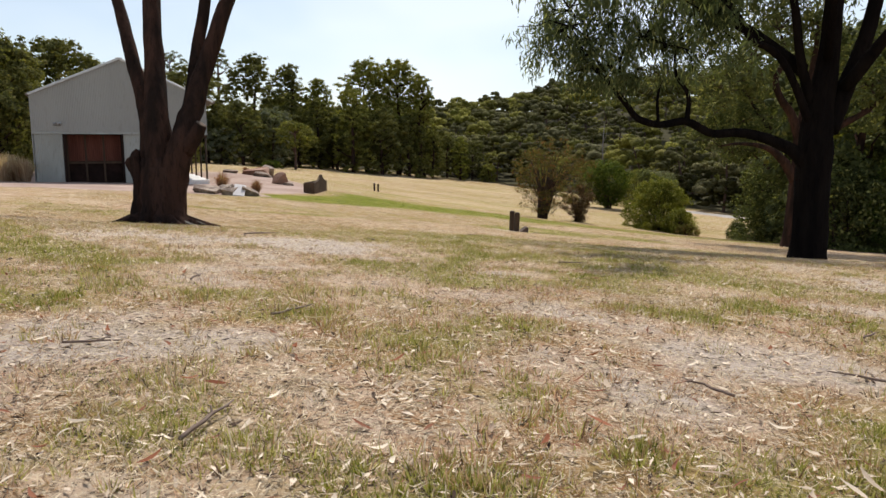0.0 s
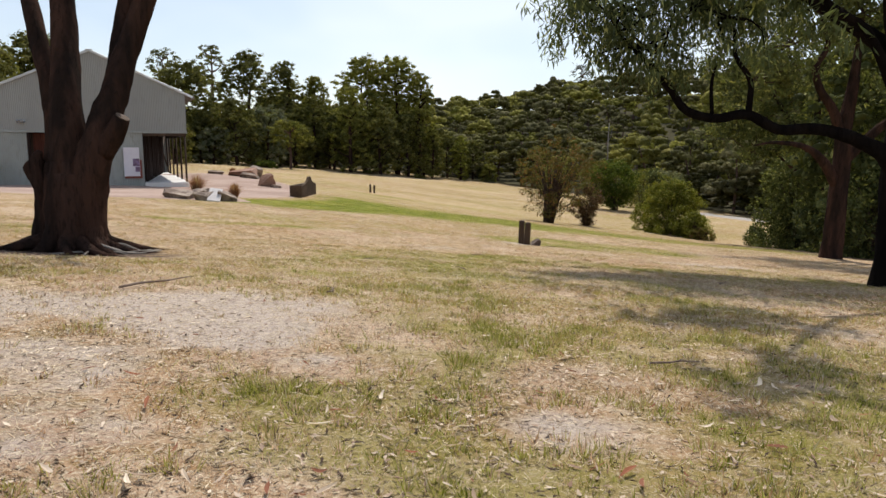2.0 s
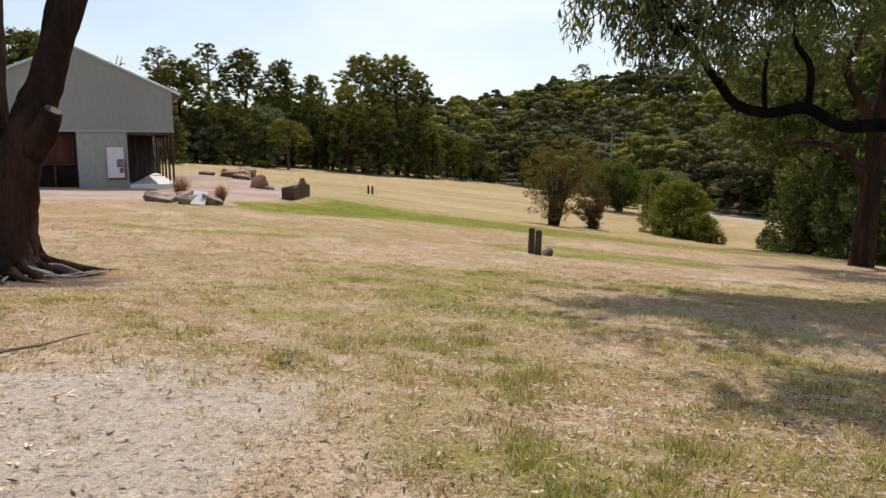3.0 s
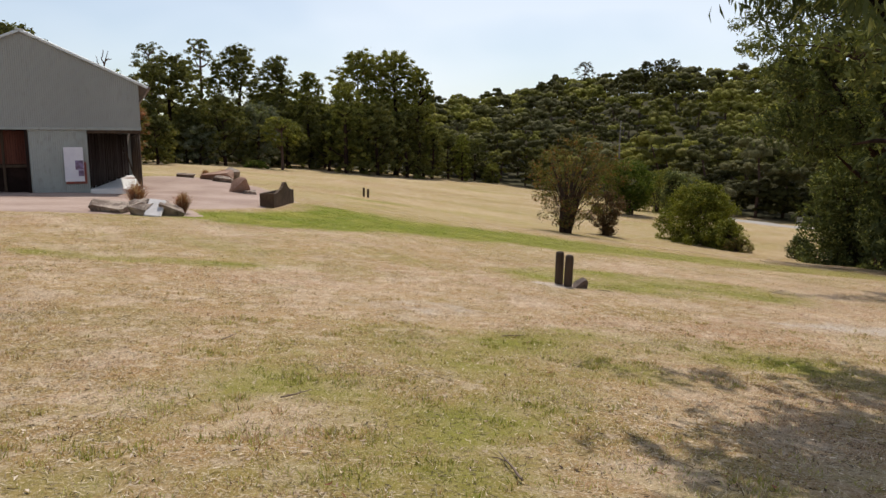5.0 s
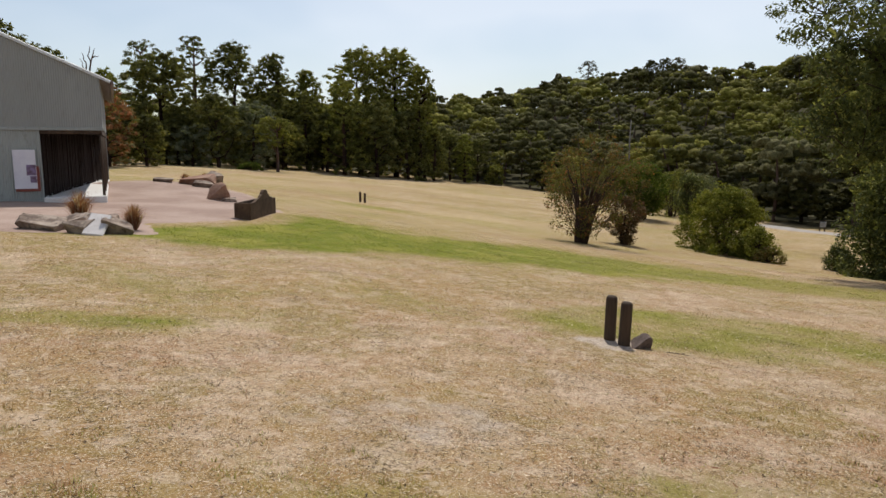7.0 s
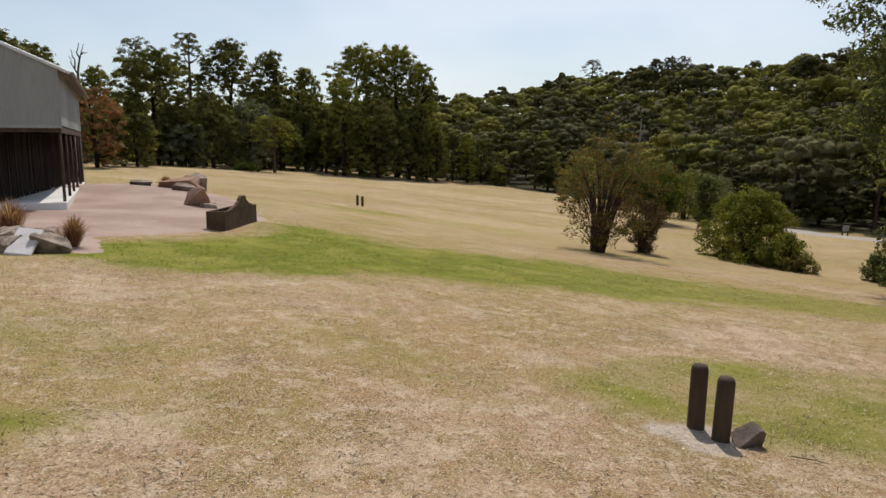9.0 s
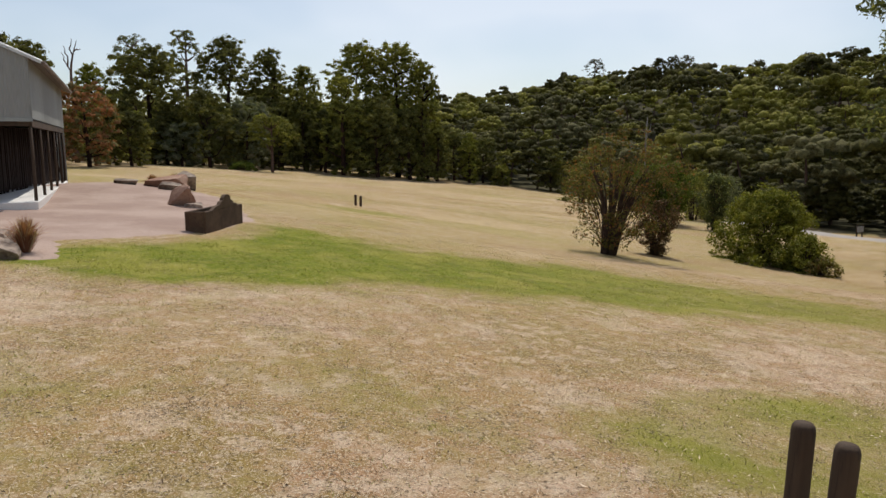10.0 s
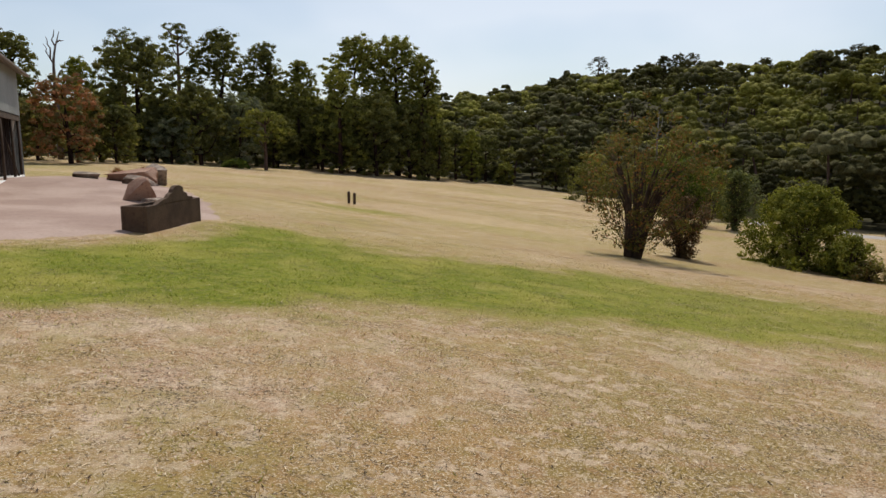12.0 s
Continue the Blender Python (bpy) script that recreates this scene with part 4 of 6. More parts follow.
def background_tree(kind, x, y, h, hw, mat, seed):
    rng = np.random.default_rng(seed)
    names = {"gum": ("gum_tree", "tall gum tree with clumped olive foliage at the paddock's edge"), "sparse": ("gum_tree", "tall open-crowned gum tree behind the others"),
             "round": ("tree", "dense dark bushy tree at the paddock's edge"), "dead": ("dead_tree", "bare dead tree with forked limbs")}
    name, label = names[kind]
    if x > 15 and y < 65:
        label = "dark gum tree at the edge of the woods"
    elif y > 200:
        label = "dark gum tree standing out on the hill's skyline"
    elif mat is LEAF_ORANGE:
        label = "tree with rusty orange-red foliage at the paddock's edge"
    elif mat is LEAF_LIGHT and h < 8:
        label = "small light green bushy tree standing in the paddock"
    z = ground_z(x, y) - 0.1
    t = empty(name, pose(x, y, z, 0, 0, rng.uniform(0, 360)), label, "tree", "trees along the paddock")
    lean = Vector((rng.normal() * 0.03 * h, rng.normal() * 0.03 * h, 0))
    r = 0.018 * h + 0.05
    if kind == "dead":
        tubes = [curve_points([(0, 0, 0), (0.1, 0, h * 0.4), (-0.1, 0.1, h * 0.72), (0.35, 0, h * 0.86), (1.1, 0, h)], [r, r * 0.8, r * 0.5, 0.09, 0.03])]
        for a, b in (((-0.1, 0.1, h * 0.72), (-1.5, 0.3, h * 0.92)), ((0.35, 0, h * 0.86), (0.2, 0.2, h * 1.02)), ((-0.6, 0.2, h * 0.8), (-0.9, 0.1, h * 0.97)), ((0.7, 0, h * 0.92), (1.6, 0, h * 0.93)), ((0.0, 0, h * 0.6), (0.9, 0.3, h * 0.74))):
            tubes.append(limb(rng, a, b, 0.09, 0.025))
        tubes_object("trunk", tubes, BARK_PALE, t, "bare grey trunk and limbs", 7)
        return t
    top = {"gum": 0.8, "sparse": 0.9, "round": 0.7}[kind]
    trunk = curve_points([(0, 0, 0), lean * 0.3 + Vector((0, 0, h * 0.3)), lean * 0.7 + Vector((rng.normal() * 0.2, 0, h * 0.55)), lean + Vector((0, 0, h * top))], [r * 1.25, r, r * 0.7, r * 0.25])
    boughs = crown_boughs(rng, kind, h, hw)
    c = boughs[:, :3]
    tubes = [trunk]
    for k in rng.choice(len(c), min(len(c), 11), replace=False):
        q = c[k]
        zz = max(0.15 * h, q[2] - rng.uniform(0.4, 1.0) * max(1.0, np.hypot(q[0], q[1])))
        tubes.append(limb(rng, (lean.x * zz / h, lean.y * zz / h, min(zz, h * top)), q, r * 0.45, 0.03, -0.1, 5))
    tubes_object("trunk", tubes, BARK_PALE if kind == "sparse" else BARK, t, "", 7)
    a = {"gum": (11, 14, 0.3, 1.05, 0.6, 0.5, -0.8, 1.6), "sparse": (8, 32, 0.24, 0.8, 0.4, 0.5, -0.6, 1.2), "round": (10, 18, 0.26, 1.0, 0.66, 0.55, -0.75, 1.2)}[kind]
    leafy_mesh("crown", *crown_leaves(rng, boughs, *a), mat, t)
    return t


TREE_LINE = [
    ("gum", -48.0, 97.7, 12.8, 3.0, LEAF_DARK), ("dead", -40.3, 92.5, 12.4, 1.1, None), ("gum", -45.9, 107.6, 11.6, 2.2, LEAF_LIGHT),
    ("round", -34.6, 83.9, 7.3, 3.1, LEAF_ORANGE), ("gum", -36.5, 102.8, 12.9, 5.0, LEAF_DARK), ("sparse", -47.5, 123.6, 17.7, 3.8, LEAF_GREY),
    ("sparse", -38.0, 118.7, 18.1, 2.9, LEAF_DARK), ("gum", -32.2, 118.5, 16.8, 4.2, LEAF_DARK), ("gum", -26.9, 121.5, 16.2, 3.3, LEAF_DARK),
    ("round", -29.4, 102.2, 8.3, 3.8, LEAF_DARK), ("round", -26.1, 106.2, 8.1, 3.4, LEAF_GREY), ("round", -33.2, 89.6, 5.2, 2.5, LEAF_DARK),
    ("round", -39.7, 87.5, 5.0, 2.5, LEAF_BROWN), ("gum", -22.2, 123.2, 14.3, 2.9, LEAF_MID), ("round", -21.1, 117.7, 10.8, 2.7, LEAF_DARK),
]
TREE_LINE += [
    ("round", -14.7, 110.9, 12.3, 3.1, LEAF_MID), ("gum", -13.5, 119.8, 17.6, 5.1, LEAF_MID), ("gum", -8.3, 121.9, 18.3, 4.9, LEAF_MID),
    ("gum", -4.6, 119.5, 16.0, 2.6, LEAF_MID), ("round", -2.5, 120.3, 8.3, 2.0, LEAF_DARK), ("round", 2.3, 124.2, 7.2, 1.6, LEAF_LIGHT),
    ("round", 7.2, 125.6, 3.0, 1.5, LEAF_MID), ("round", 14.3, 122.0, 6.1, 2.9, LEAF_DARK), ("round", -19.6, 121.3, 7.8, 3.2, LEAF_DARK),
    ("round", -10.3, 112.5, 9.8, 4.0, LEAF_DARK), ("round", -6.2, 116.5, 9.4, 3.4, LEAF_DARK), ("round", -31.8, 99.6, 4.5, 2.8, LEAF_GREY),
    ("round", -46.5, 91.8, 7.0, 3.4, LEAF_DARK), ("sparse", -21.6, 100.9, 6.4, 3.0, LEAF_MID),
]
TREE_LINE += [
    ("gum", 19.5, 34.5, 10, 3.4, LEAF_SCRUB), ("gum", 24, 41, 12, 3.6, LEAF_SCRUB), ("gum", 30.5, 53, 11.5, 3.4, LEAF_MID), ("gum", 28.5, 47, 13, 4.0, LEAF_LIGHT), ("gum", 32, 60, 13, 4.0, LEAF_MID), ("gum", 27, 33, 12, 4.0, LEAF_SCRUB), ("gum", 40, 58, 13, 4.2, LEAF_MID),
    ("gum", -58, 88, 12.5, 4.5, LEAF_MID), ("gum", -66, 78, 12.0, 4.5, LEAF_DARK), ("gum", -52, 76, 10.5, 4.0, LEAF_DARK), ("gum", -44, 70, 11.5, 4.0, LEAF_DARK), ("gum", -31.5, 50, 9.0, 3.4, LEAF_DARK), ("gum", -37, 55, 10.5, 4.0, LEAF_DARK), ("gum", -40, 75, 12.0, 4.2, LEAF_DARK),
    ("round", -38, 62, 6.5, 3.4, LEAF_DARK), ("round", -29.5, 46.5, 5.0, 2.6, LEAF_DARK), ("gum", -48, 58, 10.5, 4.2, LEAF_DARK), ("gum", -60, 62, 12, 4.5, LEAF_MID),
]
TREE_LINE += [("round", ux, uy, uh, 2.9, LEAF_DARK) for ux, uy, uh in ((-44, 104, 6.5), (-40, 100, 6), (-37, 108, 7), (-33, 110, 7.5), (-29.5, 112, 7.5), (-26, 113, 8), (-23.5, 112, 6.5), (-18, 116, 8),
                                                                        (-16, 121, 9), (-12, 124, 9), (-4, 124, 8), (0, 127, 7), (4.5, 128, 6.5), (-34, 101, 6), (-24.5, 118, 9))]
TREE_LINE += [("sparse", 48.2, 262, 14.2, 3.6, HILL_DARK), ("gum", 74.3, 262, 11.8, 3.0, HILL_DARK), ("sparse", 79.0, 262, 12.0, 3.4, HILL_GREY), ("gum", 69.6, 262, 11.4, 3.2, HILL_DARK),
              ("gum", 119.7, 262, 10.6, 3.0, HILL_DARK), ("sparse", 102.9, 262, 10.4, 3.0, HILL_GREY), ("gum", 32.6, 262, 10.0, 2.8, HILL_DARK), ("sparse", 132.8, 262, 11.0, 3.2, HILL_DARK)]
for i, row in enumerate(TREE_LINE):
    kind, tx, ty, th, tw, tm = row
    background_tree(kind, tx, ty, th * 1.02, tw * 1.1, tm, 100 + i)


def build_hill_woods():
    """The woods on the hill: hundreds of crowns, one mass of stuff per tone."""
    rng = np.random.default_rng(77)
    protos = []
    for k in range(16):
        r2 = np.random.default_rng(500 + k)
        fine = k < 8
        # a spreading crown: boughs set side by side under a dome, shaded between
        boughs = [(0, 0, 7.3 + r2.uniform(-0.4, 0.4), r2.uniform(2.3, 3.1))]
        for i in range(r2.integers(2, 5)):
            a = r2.uniform(0, 2 * math.pi)
            q = r2.uniform(1.8, 3.4)
            boughs.append((q * math.cos(a), q * math.sin(a), 7.0 - 0.6 * q + r2.uniform(-1.0, 0.8), r2.uniform(1.3, 2.2)))
        boughs.append((r2.normal() * 1.2, r2.normal() * 1.2, 2.8, 1.9))
        protos.append(crown_leaves(r2, np.array(boughs), 12, 8 if fine else 4, 0.35 if fine else 0.5, 0.55, 0.95, 0.6))
    sets = {0: [], 1: [], 2: [], 3: []}
    trunks_v, trunks_f, nv = [], [], 0
    placed = []
    tries = 0
    while len(placed) < 640 and tries < 60000:
        tries += 1
        az, r = rng.uniform(-40, 42), math.sqrt(rng.uniform(68 ** 2, 300 ** 2))
        first = float(wood_edge(az))
        if r < first:
            continue
        x, y = r * math.sin(math.radians(az)), 20 + r * math.cos(math.radians(az))
        if az < -14 and r > 150:
            continue
        gap = 4.8 + r * 0.01
        if any((x - a) ** 2 + (y - b) ** 2 < gap * gap for a, b in placed):
            continue
        placed.append((x, y))
        z = ground_z(x, y)
        s = rng.uniform(0.66, 1.12) * (1.0 if r > first + 18 else 0.85) * (1.25 if rng.uniform() < 0.12 else 1.0)
        a = rng.uniform(0, 2 * math.pi)
        stretch = np.array([s * rng.uniform(0.85, 1.25), s * rng.uniform(0.85, 1.25), s])
        ca, sa = math.cos(a), math.sin(a)
        turn = np.array([[ca, sa, 0], [-sa, ca, 0], [0, 0, 1]])
        lv, lf, leaf = protos[rng.integers(8) + (8 if r > 165 else 0)]
        sets[int(rng.choice([0, 0, 0, 0, 3, 1] if r < first + 26 else [0, 0, 0, 1, 1, 1, 2, 3]))].append([(q * stretch) @ turn + np.array([x, y, z]) for q in (lv, leaf)] + [lf])
        vs, fs = tube_arrays([(x, y, z - 0.3), (x + 0.2, y, z + 4 * s), (x + rng.normal() * 0.5, y, z + 8 * s)], [0.2, 0.15, 0.05], 5, 0, 0, False)
        trunks_v += [tuple(q) for q in vs]
        trunks_f += [tuple(i + nv for i in f) for f in fs]
        nv += len(vs)
    for k in range(120):
        az = rng.uniform(-38, 40)
        r = float(wood_edge(az)) + rng.uniform(0, 1) ** 1.5 * 26 + 1
        x, y = r * math.sin(math.radians(az)), 20 + r * math.cos(math.radians(az))
        if az < -14 and r > 150:
            continue
        s, a = rng.uniform(0.3, 0.55), rng.uniform(0, 6.3)
        turn = np.array([[math.cos(a), math.sin(a), 0], [-math.sin(a), math.cos(a), 0], [0, 0, 1]])
        lv, lf, leaf = protos[8 + rng.integers(8)]
        sets[int(rng.choice([0, 0, 0, 3]))].append([(q * np.array([s * 1.3, s * 1.3, s])) @ turn + np.array([x, y, ground_z(x, y) - 0.9 * s]) for q in (lv, leaf)] + [lf])
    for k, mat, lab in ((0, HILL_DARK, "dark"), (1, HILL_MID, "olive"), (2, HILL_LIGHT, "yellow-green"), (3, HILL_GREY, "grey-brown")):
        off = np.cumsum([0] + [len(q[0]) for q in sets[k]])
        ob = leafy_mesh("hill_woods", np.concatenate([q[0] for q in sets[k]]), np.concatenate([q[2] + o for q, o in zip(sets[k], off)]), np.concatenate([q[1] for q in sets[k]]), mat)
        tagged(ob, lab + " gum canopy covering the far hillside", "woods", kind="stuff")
    ob = mesh_object("hill_woods_trunks", trunks_v, trunks_f, BARK_PALE)
    tagged(ob, "slender pale trunks of the hillside woods", "woods", kind="stuff")


build_hill_woods()


def build_bare_trunk():
    """A pale dead trunk that stands clear among the woods."""
    x, y = 20.6, 94.5
    z = ground_z(x, y)
    t = empty("dead_tree", pose(x, y, z), "tall thin pale dead trunk standing among the hillside woods", "tree")
    tubes = [([(0, 0, -0.2), (0.05, 0, 4), (0.0, 0, 7.5), (0.1, 0, 10.0)], [0.12, 0.1, 0.085, 0.04]), ([(0.02, 0, 7.6), (0.4, 0, 8.6), (0.5, 0, 9.4)], [0.04, 0.03, 0.02])]
    tubes_object("trunk", tubes, STONE_GREY_WOOD, t, "bleached grey trunk", 8)


build_bare_trunk()


def build_left_gum():
    """The many-stemmed gum that stands before the barn."""
    rng = np.random.default_rng(11)
    x, y = -5.22, 12.75
    z = ground_z(x, y)
    t = empty("gum_tree", pose(x, y, z), "old gum tree with four dark reddish-brown stems and exposed roots", "tree")
    stem_a = [(-0.12, 0.05, 0.2), (-0.12, 0.05, 1.0), (-0.15, 0.05, 1.9), (-0.22, 0.05, 2.4), (-0.35, 0.05, 2.95), (-0.58, 0.1, 4.0), (-0.86, 0.2, 5.2), (-1.3, 0.3, 6.6), (-1.8, 0.3, 7.8)], [0.24, 0.2, 0.15, 0.14, 0.125, 0.1, 0.1, 0.08, 0.03]
    stem_b = [(0.0, 0.0, 0.0), (0.03, 0.0, 0.9), (0.06, -0.05, 1.8), (0.06, -0.04, 2.9), (0.06, 0.0, 4.0), (0.06, 0.2, 5.8), (-0.05, 0.4, 7.2), (-0.2, 0.4, 8.4)], [0.36, 0.29, 0.22, 0.175, 0.155, 0.13, 0.08, 0.03]
    stem_c = [(0.56, 0.12, 1.9), (0.63, 0.16, 2.4), (0.71, 0.2, 2.95), (0.92, 0.25, 4.05), (1.2, 0.4, 5.6), (1.4, 0.7, 6.8)], [0.14, 0.125, 0.115, 0.105, 0.085, 0.03]
    stem_d = [(0.18, -0.02, 0.1), (0.27, -0.05, 0.8), (0.42, -0.05, 1.35), (0.6, -0.05, 1.85), (0.76, -0.05, 2.3), (0.99, -0.05, 2.95), (1.43, -0.1, 4.0), (1.95, -0.1, 5.4), (2.3, 0.0, 6.6), (2.7, 0.1, 7.4)], [0.3, 0.26, 0.235, 0.21, 0.18, 0.155, 0.13, 0.1, 0.06, 0.03]
    limb_a = [(-0.66, 0.12, 4.3), (-1.3, 1.3, 5.0), (-2.5, 2.35, 5.3), (-3.6, 2.7, 5.5), (-4.8, 2.9, 5.8)], [0.13, 0.12, 0.1, 0.08, 0.03]
    limb_b = [(-0.9, 0.2, 5.3), (-2.0, 1.9, 5.7), (-3.4, 2.5, 5.6), (-4.6, 2.5, 5.9)], [0.1, 0.09, 0.07, 0.03]

    def back(q):
        """Leans a place on a stem away to the north, more the higher it is."""
        dy = 0.3 * max(0.0, q[2] - 1.4)
        k = 1 + dy / y
        return ((x + q[0]) * k - x, q[1] + dy, 1.74 - z + (q[2] + z - 1.74) * k)

    stems = [([back(q) for q in p], r) for p, r in (stem_a, stem_b, stem_c, stem_d, limb_a, limb_b)]
    tubes = [curve_points(p, r, 6) for p, r in stems]
    # the shared butt with its flare, and the ridges that run down into the roots
    tubes.append(curve_points([(0.04, 0, -0.25), (0.04, 0, 0.1), (0.05, 0, 0.5), (0.06, 0, 1.1)], [0.56, 0.43, 0.39, 0.33], 5))
    for a, rr in ((200, 0.15), (250, 0.13), (290, 0.14), (335, 0.15), (60, 0.14), (130, 0.14)):
        ca, sa = math.cos(math.radians(a)), math.sin(math.radians(a))
        tubes.append(curve_points([(0.22 * ca + 0.04, 0.2 * sa, 1.25), (0.3 * ca + 0.04, 0.28 * sa, 0.7), (0.36 * ca + 0.04, 0.34 * sa, 0.28), (0.56 * ca, 0.54 * sa, 0.05), (0.95 * ca, 0.9 * sa, -0.1)], [rr * 0.6, rr * 0.9, rr * 0.9, rr * 0.8, rr * 0.4], 5))
    tubes_object("trunk", tubes, BARK, t, "dark reddish-brown fibrous bark", 14, 0.1)
    # a knotty old stump grown into one side, a sawn stub on the other
    knot = curve_points([(-0.29, -0.12, 1.4), (-0.34, -0.12, 1.3), (-0.35, -0.14, 1.12), (-0.31, -0.14, 0.85), (-0.32, -0.12, 0.5), (-0.4, -0.1, 0.08)], [0.04, 0.085, 0.1, 0.09, 0.1, 0.15], 4)
    tubes_object("burl", [knot, curve_points([(-0.38, -0.16, 1.28), (-0.44, -0.18, 1.18), (-0.4, -0.18, 1.02)], [0.03, 0.06, 0.035], 4)], BARK, t, "swollen grey knot running down the butt", 10, 0.16)
    stub = curve_points([(0.52, -0.06, 1.4), (0.74, -0.1, 1.66), (0.86, -0.12, 1.84)], [0.19, 0.14, 0.11], 4)
    s = tubes_object("stub", [stub], BARK, t, "sawn-off limb", 10, 0.1)
    bm = bmesh.new()
    d = (Vector((0.86, -0.12, 1.84)) - Vector((0.74, -0.1, 1.66))).normalized()
    bmesh.ops.create_circle(bm, cap_ends=True, segments=12, radius=0.095, matrix=Matrix.Translation(Vector((0.86, -0.12, 1.84)) + d * 0.01) @ d.to_track_quat("Z", "Y").to_matrix().to_4x4())
    r = bmesh.ops.extrude_face_region(bm, geom=list(bm.faces))
    for v in r["geom"]:
        if isinstance(v, bmesh.types.BMVert):
            v.co += d * 0.015
    part("cut_face", bm, CUT, s, "weathered brown sawn face")
    # exposed roots, thick and dark or thin, pale and tangled
    for k in range(26):
        thin = k >= 9
        a = math.radians(rng.uniform(-45, 40) if thin else k * 40 + rng.uniform(-10, 10))
        L = rng.uniform(0.25, 0.75) if thin else rng.uniform(0.5, 1.0)
        pts, rr = [], []
        bend, hump = rng.normal() * (0.8 if thin else 0.35), rng.uniform(0.03, 0.16)
        for i in range(7):
            q = i / 6
            rad = 0.42 + L * q
            aa = a + bend * q * q
            px, py = rad * math.cos(aa), rad * math.sin(aa)
            lift = hump * (1 - q) + 0.03 * math.sin(9 * q + k) if thin else 0.15 * (1 - q) ** 2
            pts.append((px, py, ground_z(x + px, y + py) - z + lift + 0.012 - 0.03 * q))
            rr.append(0.024 * (1 - q) + 0.008 if thin else 0.09 * (1 - q) ** 1.2 + 0.016)
        tubes_object("root", [curve_points(pts, rr, 2)], STONE_GREY_WOOD if thin else BARK, t, "thin bleached root" if thin else "", 6 if thin else 7, 0.12)
    # a thin crown high above the ground
    c, tw = [], []
    for p, r in stems[:4]:
        for q in p[-2:]:
            for _ in range(3):
                e = Vector(q) + Vector((rng.normal() * 0.5, rng.normal() * 0.5, abs(rng.normal()) * 0.5 + 0.3))
                tw.append(limb(rng, q, e, 0.045, 0.012, 0.1, 5))
                c.append(tuple(e))
    tubes_object("branch_work", tw, BARK, t, "", 6)
    p, d = clump_cloud(rng, np.array(c), np.full(len(c), 0.35), 45, 0.8)
    leaves_object("crown", leaf_quads(rng, p, d, 0.14, 0.24, 1.4), LEAF_GUM, t)


build_left_gum()


def hanging_foliage(rng, centres, radius, per, leaf=0.125):
    """Drooping strands of narrow leaves hung round the centres."""
    strands = 6
    d = rng.normal(size=(len(centres) * strands, 3))
    d /= np.linalg.norm(d, axis=1)[:, None]
    root = np.repeat(centres, strands, 0) + d * (rng.uniform(0.25, 1.1, len(d)) * radius)[:, None]
    k = max(2, per // strands)
    down = np.tile(np.linspace(0, 1, k), len(root)) * np.repeat(rng.uniform(0.5, 1.5, len(root)) * radius * 0.95, k)
    p = np.repeat(root, k, 0) + rng.normal(size=(len(root) * k, 3)) * 0.05
    p[:, 2] -= down
    out = np.repeat(d, k, 0) * np.array([1, 1, 0.2])
    return leaf_quads(rng, p, out, leaf, 0.19, 2.6, 0.7, 0.1)


def sprays(rng, spots, count, spread, up, r=0.02):
    """Twigs from limb places out to clump places; returns tubes and clumps."""
    tubes, ends = [], []
    for q in spots:
        for _ in range(count):
            e = Vector(q) + Vector((rng.normal() * spread, rng.normal() * spread * 1.1, rng.normal() * spread * 0.7 + up))
            tubes.append(limb(rng, q, e, r, 0.006, 0.12, 5))
            ends.append(tuple(e))
            ends.append(tuple(Vector(q).lerp(e, 0.62) + Vector((rng.normal(), rng.normal(), rng.normal())) * 0.12))
    return tubes, ends


